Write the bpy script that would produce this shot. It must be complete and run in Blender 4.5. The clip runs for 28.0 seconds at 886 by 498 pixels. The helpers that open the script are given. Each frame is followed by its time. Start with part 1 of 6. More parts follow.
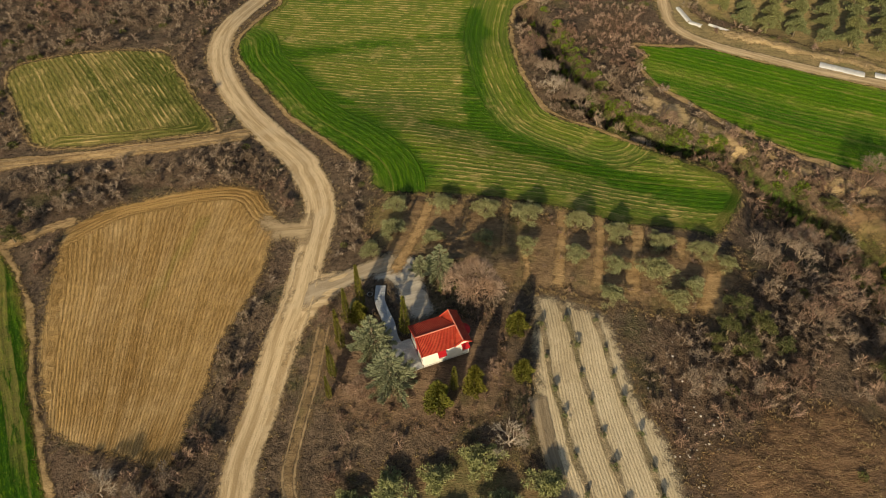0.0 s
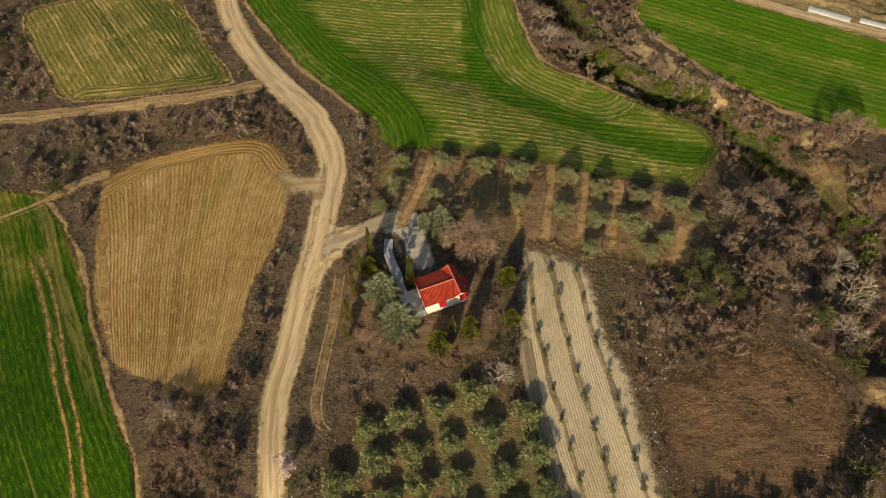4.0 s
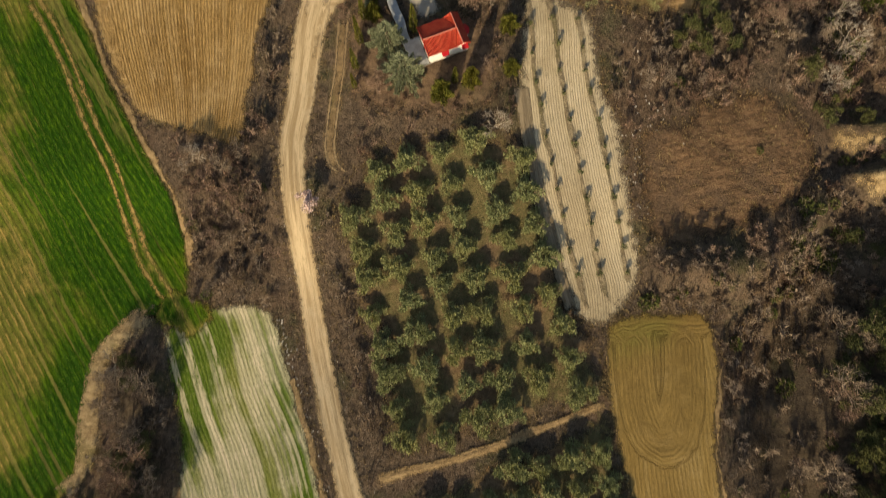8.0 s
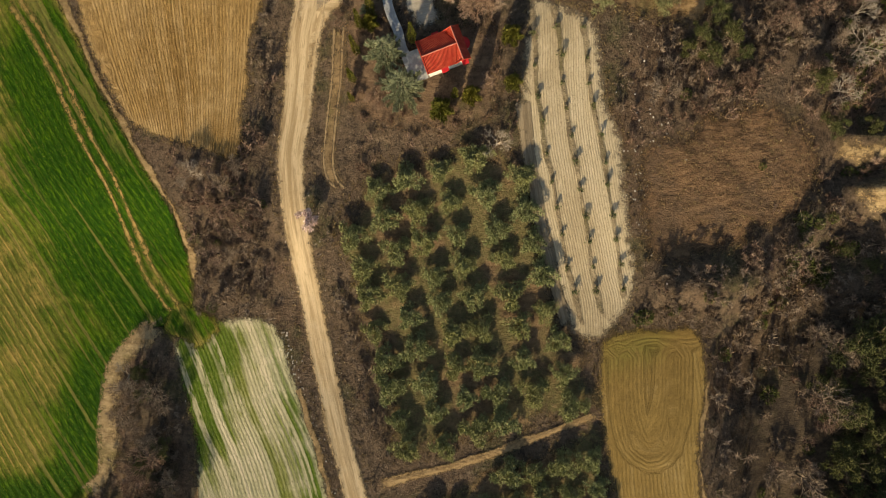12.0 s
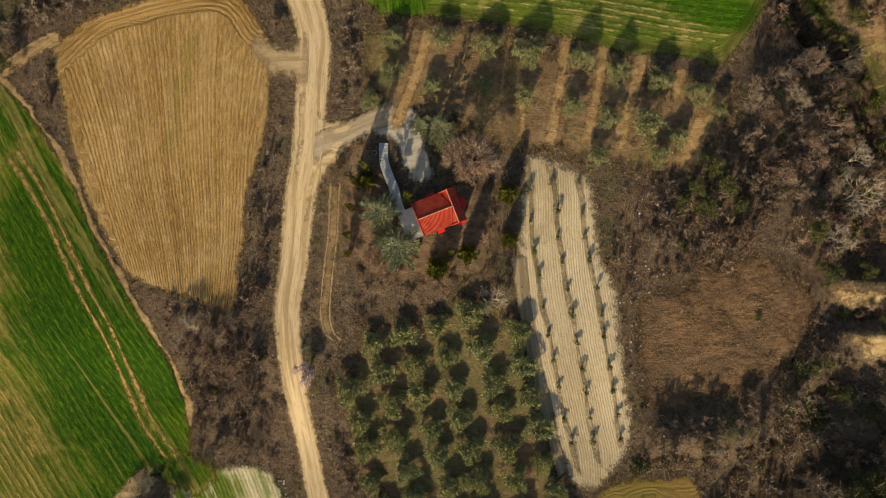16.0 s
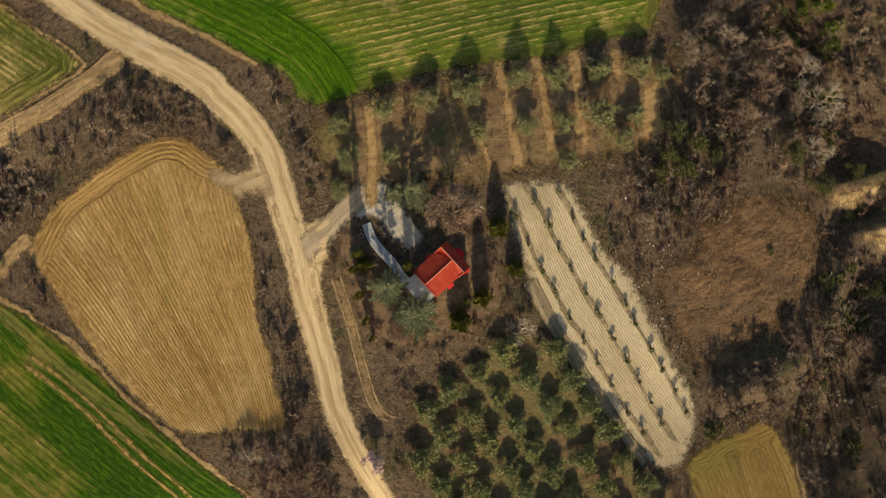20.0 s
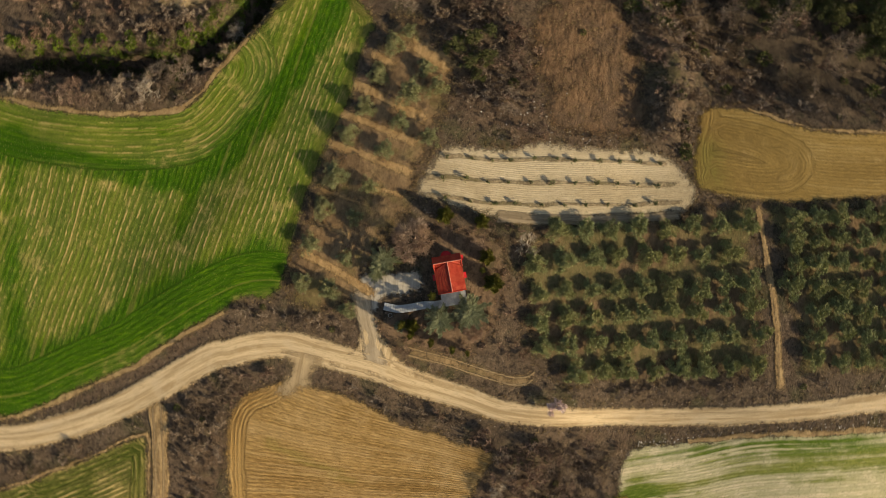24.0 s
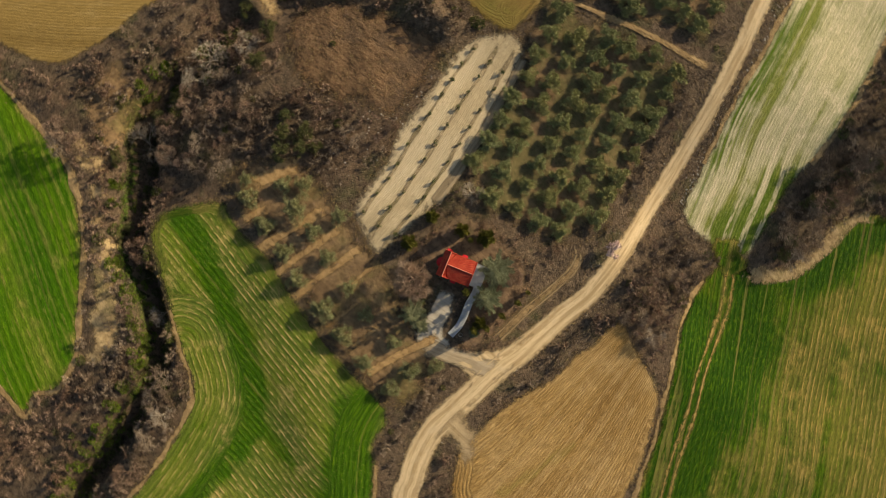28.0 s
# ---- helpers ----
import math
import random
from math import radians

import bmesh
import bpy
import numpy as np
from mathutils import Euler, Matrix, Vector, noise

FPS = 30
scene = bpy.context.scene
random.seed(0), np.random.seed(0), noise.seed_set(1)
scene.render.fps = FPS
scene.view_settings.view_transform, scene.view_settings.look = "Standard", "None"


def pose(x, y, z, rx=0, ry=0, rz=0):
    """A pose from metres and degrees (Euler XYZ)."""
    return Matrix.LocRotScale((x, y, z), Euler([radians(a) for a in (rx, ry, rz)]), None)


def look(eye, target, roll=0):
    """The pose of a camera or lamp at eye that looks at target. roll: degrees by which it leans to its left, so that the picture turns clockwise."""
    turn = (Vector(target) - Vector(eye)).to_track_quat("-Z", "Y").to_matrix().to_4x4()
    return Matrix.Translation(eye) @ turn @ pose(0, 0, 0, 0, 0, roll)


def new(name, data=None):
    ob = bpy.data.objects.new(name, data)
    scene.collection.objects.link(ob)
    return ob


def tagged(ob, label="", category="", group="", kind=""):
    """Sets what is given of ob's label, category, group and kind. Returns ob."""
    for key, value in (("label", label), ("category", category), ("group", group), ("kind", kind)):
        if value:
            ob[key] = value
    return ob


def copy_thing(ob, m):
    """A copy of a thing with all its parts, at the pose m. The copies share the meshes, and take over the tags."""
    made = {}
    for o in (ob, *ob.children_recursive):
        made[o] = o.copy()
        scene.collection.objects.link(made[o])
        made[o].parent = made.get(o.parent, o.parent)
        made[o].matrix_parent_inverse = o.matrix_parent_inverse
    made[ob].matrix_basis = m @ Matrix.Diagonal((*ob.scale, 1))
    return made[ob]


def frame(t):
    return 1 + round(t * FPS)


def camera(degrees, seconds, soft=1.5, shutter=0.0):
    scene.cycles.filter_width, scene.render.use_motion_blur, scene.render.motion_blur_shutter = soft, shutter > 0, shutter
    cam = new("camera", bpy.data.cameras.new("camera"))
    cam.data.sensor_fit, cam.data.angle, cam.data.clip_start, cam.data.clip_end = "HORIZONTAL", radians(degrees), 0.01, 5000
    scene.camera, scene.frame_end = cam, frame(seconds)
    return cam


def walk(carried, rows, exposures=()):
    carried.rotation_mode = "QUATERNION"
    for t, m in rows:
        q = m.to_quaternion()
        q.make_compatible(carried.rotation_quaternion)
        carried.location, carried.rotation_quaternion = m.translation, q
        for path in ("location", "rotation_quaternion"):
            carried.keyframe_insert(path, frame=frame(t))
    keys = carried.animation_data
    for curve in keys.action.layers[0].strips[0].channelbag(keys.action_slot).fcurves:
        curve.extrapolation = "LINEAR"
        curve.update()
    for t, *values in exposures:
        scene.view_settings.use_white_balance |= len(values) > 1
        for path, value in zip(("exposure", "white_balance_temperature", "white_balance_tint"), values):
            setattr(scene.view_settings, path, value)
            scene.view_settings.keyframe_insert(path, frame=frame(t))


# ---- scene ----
cam = camera(69.16, 28.0, soft=0.7, shutter=0.5)
PATH = [
    (0.0, pose(-0.01, -52.32, 85.10, 42.40, 0.11, 0.07)),
    (1.0, pose(-0.06, -52.01, 88.69, 40.25, 0.14, -0.11)),
    (2.0, pose(-0.02, -52.01, 92.93, 37.91, 0.12, -0.01)),
    (3.0, pose(0.03, -52.15, 97.66, 35.39, 0.17, 0.03)),
    (3.5, pose(0.06, -52.30, 99.98, 34.19, 0.17, 0.07)),
    (5.5, pose(0.20, -52.71, 108.40, 29.97, 0.19, 0.26)),
    (6.0, pose(0.25, -52.56, 109.71, 29.36, 0.21, 0.27)),
    (6.5, pose(0.31, -52.41, 110.59, 28.93, 0.24, 0.30)),
    (7.0, pose(0.10, -54.03, 110.10, 28.10, 0.22, 0.19)),
    (7.2, pose(-0.07, -53.95, 110.35, 22.50, 0.15, 0.20)),
    (7.5, pose(-0.33, -53.56, 110.75, 16.23, 0.04, 0.21)),
    (8.0, pose(-0.54, -51.54, 111.75, 8.55, -0.02, 0.29)),
    (8.5, pose(-0.52, -49.83, 112.63, 4.18, -0.00, 0.34)),
    (9.0, pose(-0.52, -47.97, 113.16, 1.76, 0.02, 0.40)),
    (9.5, pose(-0.54, -45.71, 113.54, 0.39, 0.04, 0.42)),
    (10.0, pose(-0.49, -43.14, 113.87, -0.27, 0.06, 0.42)),
    (11.0, pose(-0.39, -37.39, 114.37, -0.63, 0.10, 0.37)),
    (12.0, pose(-0.33, -31.20, 114.71, -0.39, 0.10, 0.34)),
    (12.5, pose(-0.31, -28.07, 114.78, -0.29, 0.10, 0.31)),
    (14.5, pose(-0.14, -15.38, 114.82, -0.01, 0.05, 0.20)),
    (15.0, pose(-0.11, -12.24, 114.85, 0.06, 0.04, 0.20)),
    (16.0, pose(-0.04, -5.90, 114.95, 0.28, -0.01, 0.10)),
    (16.5, pose(0.02, -2.73, 115.03, 0.29, -0.04, 0.01)),
    (17.0, pose(-0.00, -0.00, 115.00, 0.58, -0.05, 0.00)),
    (18.0, pose(0.21, 2.36, 115.08, 0.79, -0.01, -0.00)),
    (18.5, pose(0.17, 2.80, 115.11, 0.67, -0.04, -0.03)),
    (19.0, pose(0.14, 3.63, 115.00, 0.27, -0.11, -6.36)),
    (19.5, pose(0.34, 3.96, 115.69, 0.10, -0.09, -13.52)),
    (20.0, pose(0.62, 4.11, 116.96, -0.08, -0.08, -20.70)),
    (20.5, pose(0.91, 4.13, 118.99, -0.15, -0.05, -27.90)),
    (21.0, pose(1.21, 4.03, 121.57, -0.08, 0.02, -35.08)),
    (21.5, pose(1.49, 3.81, 124.46, 0.01, 0.12, -42.27)),
    (23.5, pose(3.16, 2.26, 136.49, 0.35, 0.37, -71.32)),
    (24.0, pose(3.50, 1.98, 139.46, 0.29, 0.40, -78.49)),
    (24.5, pose(3.80, 1.83, 142.36, 0.18, 0.37, -85.66)),
    (25.0, pose(4.05, 1.82, 145.05, 0.10, 0.28, -92.92)),
    (25.5, pose(4.26, 1.88, 147.30, 0.06, 0.11, -100.16)),
    (26.0, pose(4.44, 2.05, 148.77, 0.09, -0.08, -107.40)),
    (26.5, pose(4.62, 2.19, 149.53, 0.16, -0.28, -114.67)),
    (27.0, pose(4.75, 2.19, 149.88, 0.25, -0.49, -121.92)),
    (27.5, pose(4.89, 2.14, 150.05, 0.39, -0.67, -129.19)),
    (28.0, pose(5.02, 2.08, 150.18, 0.49, -0.81, -136.43)),
]
walk(cam, PATH, [(0.0, 0.14, 7500.0, 8.0), (6.5, 0.15, 7500.0, 8.0), (9.0, 0.30, 7500.0, 8.0), (12.0, 0.30, 7500.0, 8.0), (16.0, 0.27, 7500.0, 8.0), (28.0, 0.27, 7500.0, 8.0)])

# ---- light ----
world = bpy.data.worlds.new("world")
scene.world = world
world.use_nodes = True
SUN_EL, SUN_AZ = radians(21), radians(197.5)
sky = world.node_tree.nodes.new("ShaderNodeTexSky")
sky.sky_type = "NISHITA"
sky.sun_disc = False
sky.sun_elevation, sky.sun_rotation = SUN_EL, SUN_AZ
sky.air_density, sky.dust_density = 1.0, 1.5
world.node_tree.links.new(sky.outputs[0], world.node_tree.nodes["Background"].inputs[0])
world.node_tree.nodes["Background"].inputs[1].default_value = 0.098
sun = new("sun", bpy.data.lights.new("sun", "SUN"))
sun.data.energy, sun.data.angle, sun.data.color = 5.0, radians(0.6), (1.0, 0.86, 0.64)
sun_from = Vector((math.sin(SUN_AZ) * math.cos(SUN_EL), math.cos(SUN_AZ) * math.cos(SUN_EL), math.sin(SUN_EL)))
sun.matrix_world = look(sun_from * 100, (0, 0, 0))

# ---- plan: outlines in metres, x east, y north ----
ROAD_LINE = [(-38.1, 138.7), (-47.6, 126), (-51.6, 113.2), (-54.9, 99.7), (-54.5, 87.4), (-49.3, 74.5), (-41.8, 62.7), (-29.2, 48.1), (-26.9, 43.4), (-24.5, 38.8), (-22.5, 31.8), (-22.8, 24.9), (-23.1, 18.9), (-23.4, 12.1), (-24.8, 5.2), (-25.6, -1.7), (-26.3, -8.7), (-27.3, -14.6), (-27.1, -20.6), (-26.6, -26.6), (-25.5, -33.7), (-24, -41.7), (-22.2, -50.9), (-18.8, -64.7), (-14.1, -80.3), (-9.6, -93.8), (-5.2, -110.7), (1.5, -135), (9, -160), (17, -185)]
DRIVE_LINE = [(-21.0, 12.8), (-18.0, 13.7), (-14.0, 15.7), (-10.1, 17.4), (-6.7, 18.5)]
COURT = [(-12.6, 15.9), (-11.3, 17.5), (-9.1, 18.4), (-6.7, 19.6), (-4.8, 19.0), (-3.8, 16.4), (-3.1, 13.5), (-1.9, 10.6), (-0.9, 8.2), (-2.5, 5.8), (-4.8, 5.1), (-6.4, 7.3), (-7.6, 10.2), (-8.5, 12.9), (-10.9, 13.7)]
ORCHARD_TRACK = [(-7.7, 16.4), (-7.0, 18.4), (-6.0, 20.8), (-5.0, 23.7), (-4.0, 26.6), (-3.2, 29.5), (-2.7, 32.4)]
WEST_TRACK = [(-18.6, 6.5), (-19.0, 1.6), (-19.3, -3.3), (-20.0, -8.3), (-20.5, -13.2), (-20.7, -17.2), (-19.9, -20.2), (-18.2, -21.6)]
EAST_TRACK = [(5.1, 4.6), (8.4, 2.2), (11.3, -1.2), (14.3, -6.6)]
FIELD_TRACK = [(-40.4, 56.7), (-45.6, 55.4), (-56.7, 52.7), (-68, 51.2), (-79.4, 49.9), (-90.1, 48.1), (-102.9, 46.4)]
NW_TRACK = [(-68.2, 32.9), (-73.2, 30.6), (-77.3, 27.6), (-82.3, 24), (-88.3, 20.5)]
BROWN = [(-68.4, 32.5), (-63, 36.2), (-56.7, 38.3), (-48.5, 40.2), (-41.4, 41.1), (-37.3, 40.3), (-33.7, 37.2), (-31.2, 33.1), (-29.1, 28.8), (-29.9, 25.1), (-30.2, 19.1), (-31, 14.1), (-32.6, 9.2), (-34.1, 4.2), (-34.7, 0.2), (-34.6, -3.7), (-35.6, -8.7), (-36.6, -16.5), (-44.2, -14.7), (-50.5, -12.8), (-56.1, -10.4), (-59.8, -4.8), (-62.9, 1.3), (-65.5, 8.3), (-67.6, 16.4), (-69.1, 23.5), (-70.4, 29.1)]
NORTHWEST = [(-103.1, 83.7), (-93.9, 86.9), (-82, 88.7), (-68.1, 88.1), (-61.4, 78.8), (-55, 69), (-48.3, 59.3), (-49.5, 56.7), (-62.9, 53.9), (-78, 52.6), (-85.5, 53.6), (-88.8, 57.2), (-95.5, 67.1), (-101.9, 76.1)]
GREEN = [(-38.8, 126), (-45.3, 113.2), (-50, 99.9), (-51, 90.1), (-47.8, 82.7), (-40.5, 72.4), (-33.8, 62.8), (-26.7, 55.5), (-18.5, 46), (-14.8, 42), (-13.8, 37), (-10, 34.3), (-2.7, 33.9), (6.5, 33.3), (17.7, 31.6), (26.7, 29.5), (31.6, 28.2), (40, 28.5), (48.8, 26.9), (52.4, 30.3), (56.5, 36.6), (56.7, 42.3), (51.4, 47), (42.3, 52), (32.6, 57.7), (24.1, 62.1), (21, 67.3), (18.2, 78.6), (16.8, 95.3), (18.7, 111.1), (22.2, 125.8)]
GREEN_EAST = [(49.3, 88.9), (46.3, 84.2), (48.4, 75.4), (54.3, 68.6), (64.5, 56.7), (74.6, 48.4), (83.7, 44.5), (94.9, 43.4), (105, 42.2), (116.1, 41.9), (129.4, 46.6), (124, 62.1), (101.9, 75), (85.6, 82.9), (75, 87.8), (65.3, 92.9), (55.5, 93.2), (47.1, 93.5)]
GREEN_WEST = [(-83.3, 27.6), (-79.3, 25.1), (-74.2, 19.5), (-69.1, 12.4), (-64.9, 4.3), (-61.3, -3.8), (-57.2, -10.8), (-52.6, -18.9), (-48.9, -25), (-46.4, -32.5), (-46.4, -31.7), (-45.6, -38.9), (-45.1, -44.8), (-47.7, -47.1), (-53.4, -47.7), (-56.5, -49.8), (-59.6, -54.4), (-60.5, -60.6), (-60.5, -65.7), (-60.9, -72.9), (-64.3, -77.5), (-70.4, -80.5), (-80.4, -81.8), (-94.7, -82.7), (-121.2, -81.5), (-127, -35.4), (-119, 25.4)]
PALE = [(-44.9, -45), (-39.9, -44.9), (-35.7, -44.4), (-31.5, -45.4), (-28.9, -49.4), (-27.3, -55), (-24.5, -62.9), (-21.7, -70.7), (-18.6, -82.6), (-14.4, -98.6), (-9.3, -116.4), (-28.7, -135.1), (-37.2, -108), (-40.8, -96.6), (-44.4, -82), (-45.5, -68.5), (-47.1, -61.5), (-48.6, -55.3), (-49.5, -49.7), (-47.7, -47.1)]
TAN = [(27, -50.3), (28.5, -47.3), (32, -45.8), (39.2, -45.5), (44.9, -45.8), (46.4, -49.8), (46.9, -55.3), (45.8, -62.3), (45.2, -70.2), (46.1, -77.5), (48.5, -90.4), (48.9, -99.1), (51.6, -115.9), (46.1, -123.1), (40.2, -115.3), (36.4, -98.4), (30.5, -76.6), (27.6, -63.8)]
FAR_TAN = [(113.5, 37.1), (102.6, 33.5), (97.5, 29.5), (95.1, 22.7), (93.6, 16.7), (93, 8), (91.5, 2), (92.8, -6.9), (117.7, -8.4), (145.7, 18.6), (136.8, 46.4)]
CROP = [(13.6, 10.4), (16.0, 11.2), (19.4, 10.0), (21.9, 9.0), (25.3, 7.6), (26.4, 3.6), (27.2, -1.3), (27.9, -6.2), (29.1, -9.1), (30.7, -12.1), (31.4, -19.0), (32.1, -25.0), (33.1, -31.1), (33.9, -35.2), (33.7, -40.3), (32.2, -43.2), (29.8, -46.0), (27.1, -48.3), (24.1, -47.9), (21.9, -46.5), (20.0, -41.0), (18.0, -34.0), (15.9, -26.9), (14.3, -20.9), (13.3, -15.0), (12.5, -9.1), (12.3, -4.3), (12.5, 0.6), (13.1, 5.4)]
CROP_ROW_1 = [(14.7, 5.4), (15.1, 0.1), (15.4, -5.2), (16.4, -10.1), (17.0, -15.0), (18.4, -19.9), (19.3, -24.9), (20.3, -29.7), (21.5, -35.0), (22.5, -38.6), (23.7, -43.6)]
CROP_ROW_2 = [(18.7, 6.9), (19.5, -0.4), (20.1, -4.7), (20.8, -9.1), (21.7, -14.0), (22.7, -18.5), (23.5, -23.0), (24.7, -28.5), (25.5, -33.0), (26.3, -37.6), (27.3, -42.1)]
CROP_ROW_3 = [(23.1, 6.9), (23.7, 3.5), (24.2, -1.3), (25.4, -8.2), (26.7, -12.6), (27.4, -17.0), (28.5, -23.0), (29.4, -27.5), (30.3, -31.6), (30.8, -35.2), (31.4, -39.7)]
GREY_STRIP = [(13.0, -6.2), (13.7, -13.0), (14.8, -18.9), (15.7, -23.9), (17.1, -29.9), (18.3, -34.5), (19.7, -40.0), (21.4, -45.5)]
GROVE = [(-14.8, -19.9), (-9.9, -16.6), (-1.1, -14.8), (6.6, -13.3), (13, -16.6), (15.6, -24.7), (19.3, -36.4), (20.9, -44.4), (25.5, -51.3), (26, -59.3), (16.1, -63.3), (6.2, -65.8), (-7.2, -68.9), (-9.7, -66.4), (-11.4, -54.6), (-15, -46.7), (-16.9, -36.7), (-19.8, -28.8)]
GROVE_SOUTH = [(-4.2, -76.2), (7.2, -71.2), (17.1, -66.3), (27.6, -62.7), (29.6, -72.2), (31.2, -82.4), (33.3, -89.5), (38.1, -107.6), (-1.4, -113.1), (-4.3, -94.6), (-7.1, -75.6)]
ORCHARD = [(-12.5, 33.1), (-2.2, 33.9), (11.3, 30.8), (22.1, 29), (33.3, 25.9), (44.5, 24.7), (50.6, 23.7), (51.4, 16.2), (46.4, 11.2), (41.3, 7.7), (29, 8.6), (23, 10), (17.1, 11.8), (11.3, 11.3), (3.6, 14.7), (-2.2, 15.7), (-9, 17.7), (-12.4, 19.7), (-13.9, 26.5)]
GROVE_NORTHEAST = [(72, 131), (68.5, 112.7), (73.5, 105.5), (84, 97.2), (94, 91.6), (106, 85), (121, 78.5), (165.2, 130.7)]
CLEARING = [(33.3, -14.6), (41.3, -10.7), (51.4, -5.7), (61.6, -7.7), (67.9, -14.8), (67.1, -23.9), (60.2, -27), (52.2, -32.1), (42, -35), (35.2, -33.8), (33.4, -24.5)]
YARD = [(-17.9, 12), (-11.9, 13.8), (-8, 11.3), (-6.1, 5.1), (-0.3, 5.1), (1.6, 7), (8.4, 7), (10.3, 1.2), (9.4, -8.5), (1.6, -12.4), (-8.1, -12.4), (-14.1, -10.6), (-18, -4.7)]
DITCH = [(77, 14), (77.5, 24), (75.4, 29.1), (69.2, 35.2), (63.6, 42.2), (58.5, 48.8), (52.8, 52.0), (46.7, 54.5), (40.6, 58.3), (35.7, 62.6), (31.8, 68.5), (29.7, 76.3), (27.8, 86.6), (26.9, 97.7), (22.5, 108), (21.5, 127)]
DRY_SLOPE = [(46, 75), (54, 65.5), (64, 54), (75, 45.5), (84, 41.5), (82, 37), (75, 39), (67, 46), (59, 53), (50, 60), (42, 67)]
RAVINE_EAST = [(63.8, 33.3), (69.8, 30.3), (74.8, 13.3), (75.9, 2.3), (76.5, -6.8), (66.4, -32.1), (61.7, -46.2), (56.6, -54.3), (59.5, -70.3), (61.5, -84.2)]
NE_ROAD = [(63.5, 138.4), (59.6, 114.1), (59.8, 102.2), (67.1, 94.3), (76.8, 89.1), (88.3, 82.9), (102.7, 76.8), (126.5, 66.2)]


rng = np.random.default_rng(7)


def curve(points, closed=False, step=1.2):
    """Catmull-Rom line through plan points, about one point a step."""
    p = np.array(points, float)
    n = len(p)
    out = []
    for i in range(n if closed else n - 1):
        if closed:
            a, b, c, d = p[i - 1], p[i], p[(i + 1) % n], p[(i + 2) % n]
        else:
            a, b, c, d = p[max(i - 1, 0)], p[i], p[i + 1], p[min(i + 2, n - 1)]
        k = max(1, int(np.hypot(*(c - b)) / step))
        for j in range(k):
            u = j / k
            out.append(0.5 * (2 * b + (c - a) * u + (2 * a - 5 * b + 4 * c - d) * u * u + (3 * b - a - 3 * c + d) * u ** 3))
    if not closed:
        out.append(p[-1])
    return np.array(out)


def wobble(line, size, seed):
    """The same line with a slightly uneven run."""
    out = []
    for x, y in line:
        v = noise.noise_vector(Vector((x * 0.35, y * 0.35, seed)))
        w = noise.noise_vector(Vector((x * 1.1, y * 1.1, seed + 9)))
        out.append((x + size * (v.x + 0.5 * w.x), y + size * (v.y + 0.5 * w.y)))
    return np.array(out)


def inside(poly, q):
    a, b = poly, np.roll(poly, -1, 0)
    hit = np.zeros(len(q), bool)
    for (x0, y0), (x1, y1) in zip(a, b):
        if y0 != y1:
            cross = ((y0 > q[:, 1]) != (y1 > q[:, 1])) & (q[:, 0] < (x1 - x0) * (q[:, 1] - y0) / (y1 - y0) + x0)
            hit ^= cross
    return hit


def reach(line, q, closed=True):
    """Distance from the points q to a line."""
    best = np.full(len(q), 1e9)
    b = np.roll(line, -1, 0)
    for k in range(len(line) if closed else len(line) - 1):
        s, e = line[k], b[k]
        d = e - s
        u = np.clip(((q - s) @ d) / max(d @ d, 1e-9), 0, 1)
        best = np.minimum(best, ((q - s - u[:, None] * d) ** 2).sum(1))
    return np.sqrt(best)


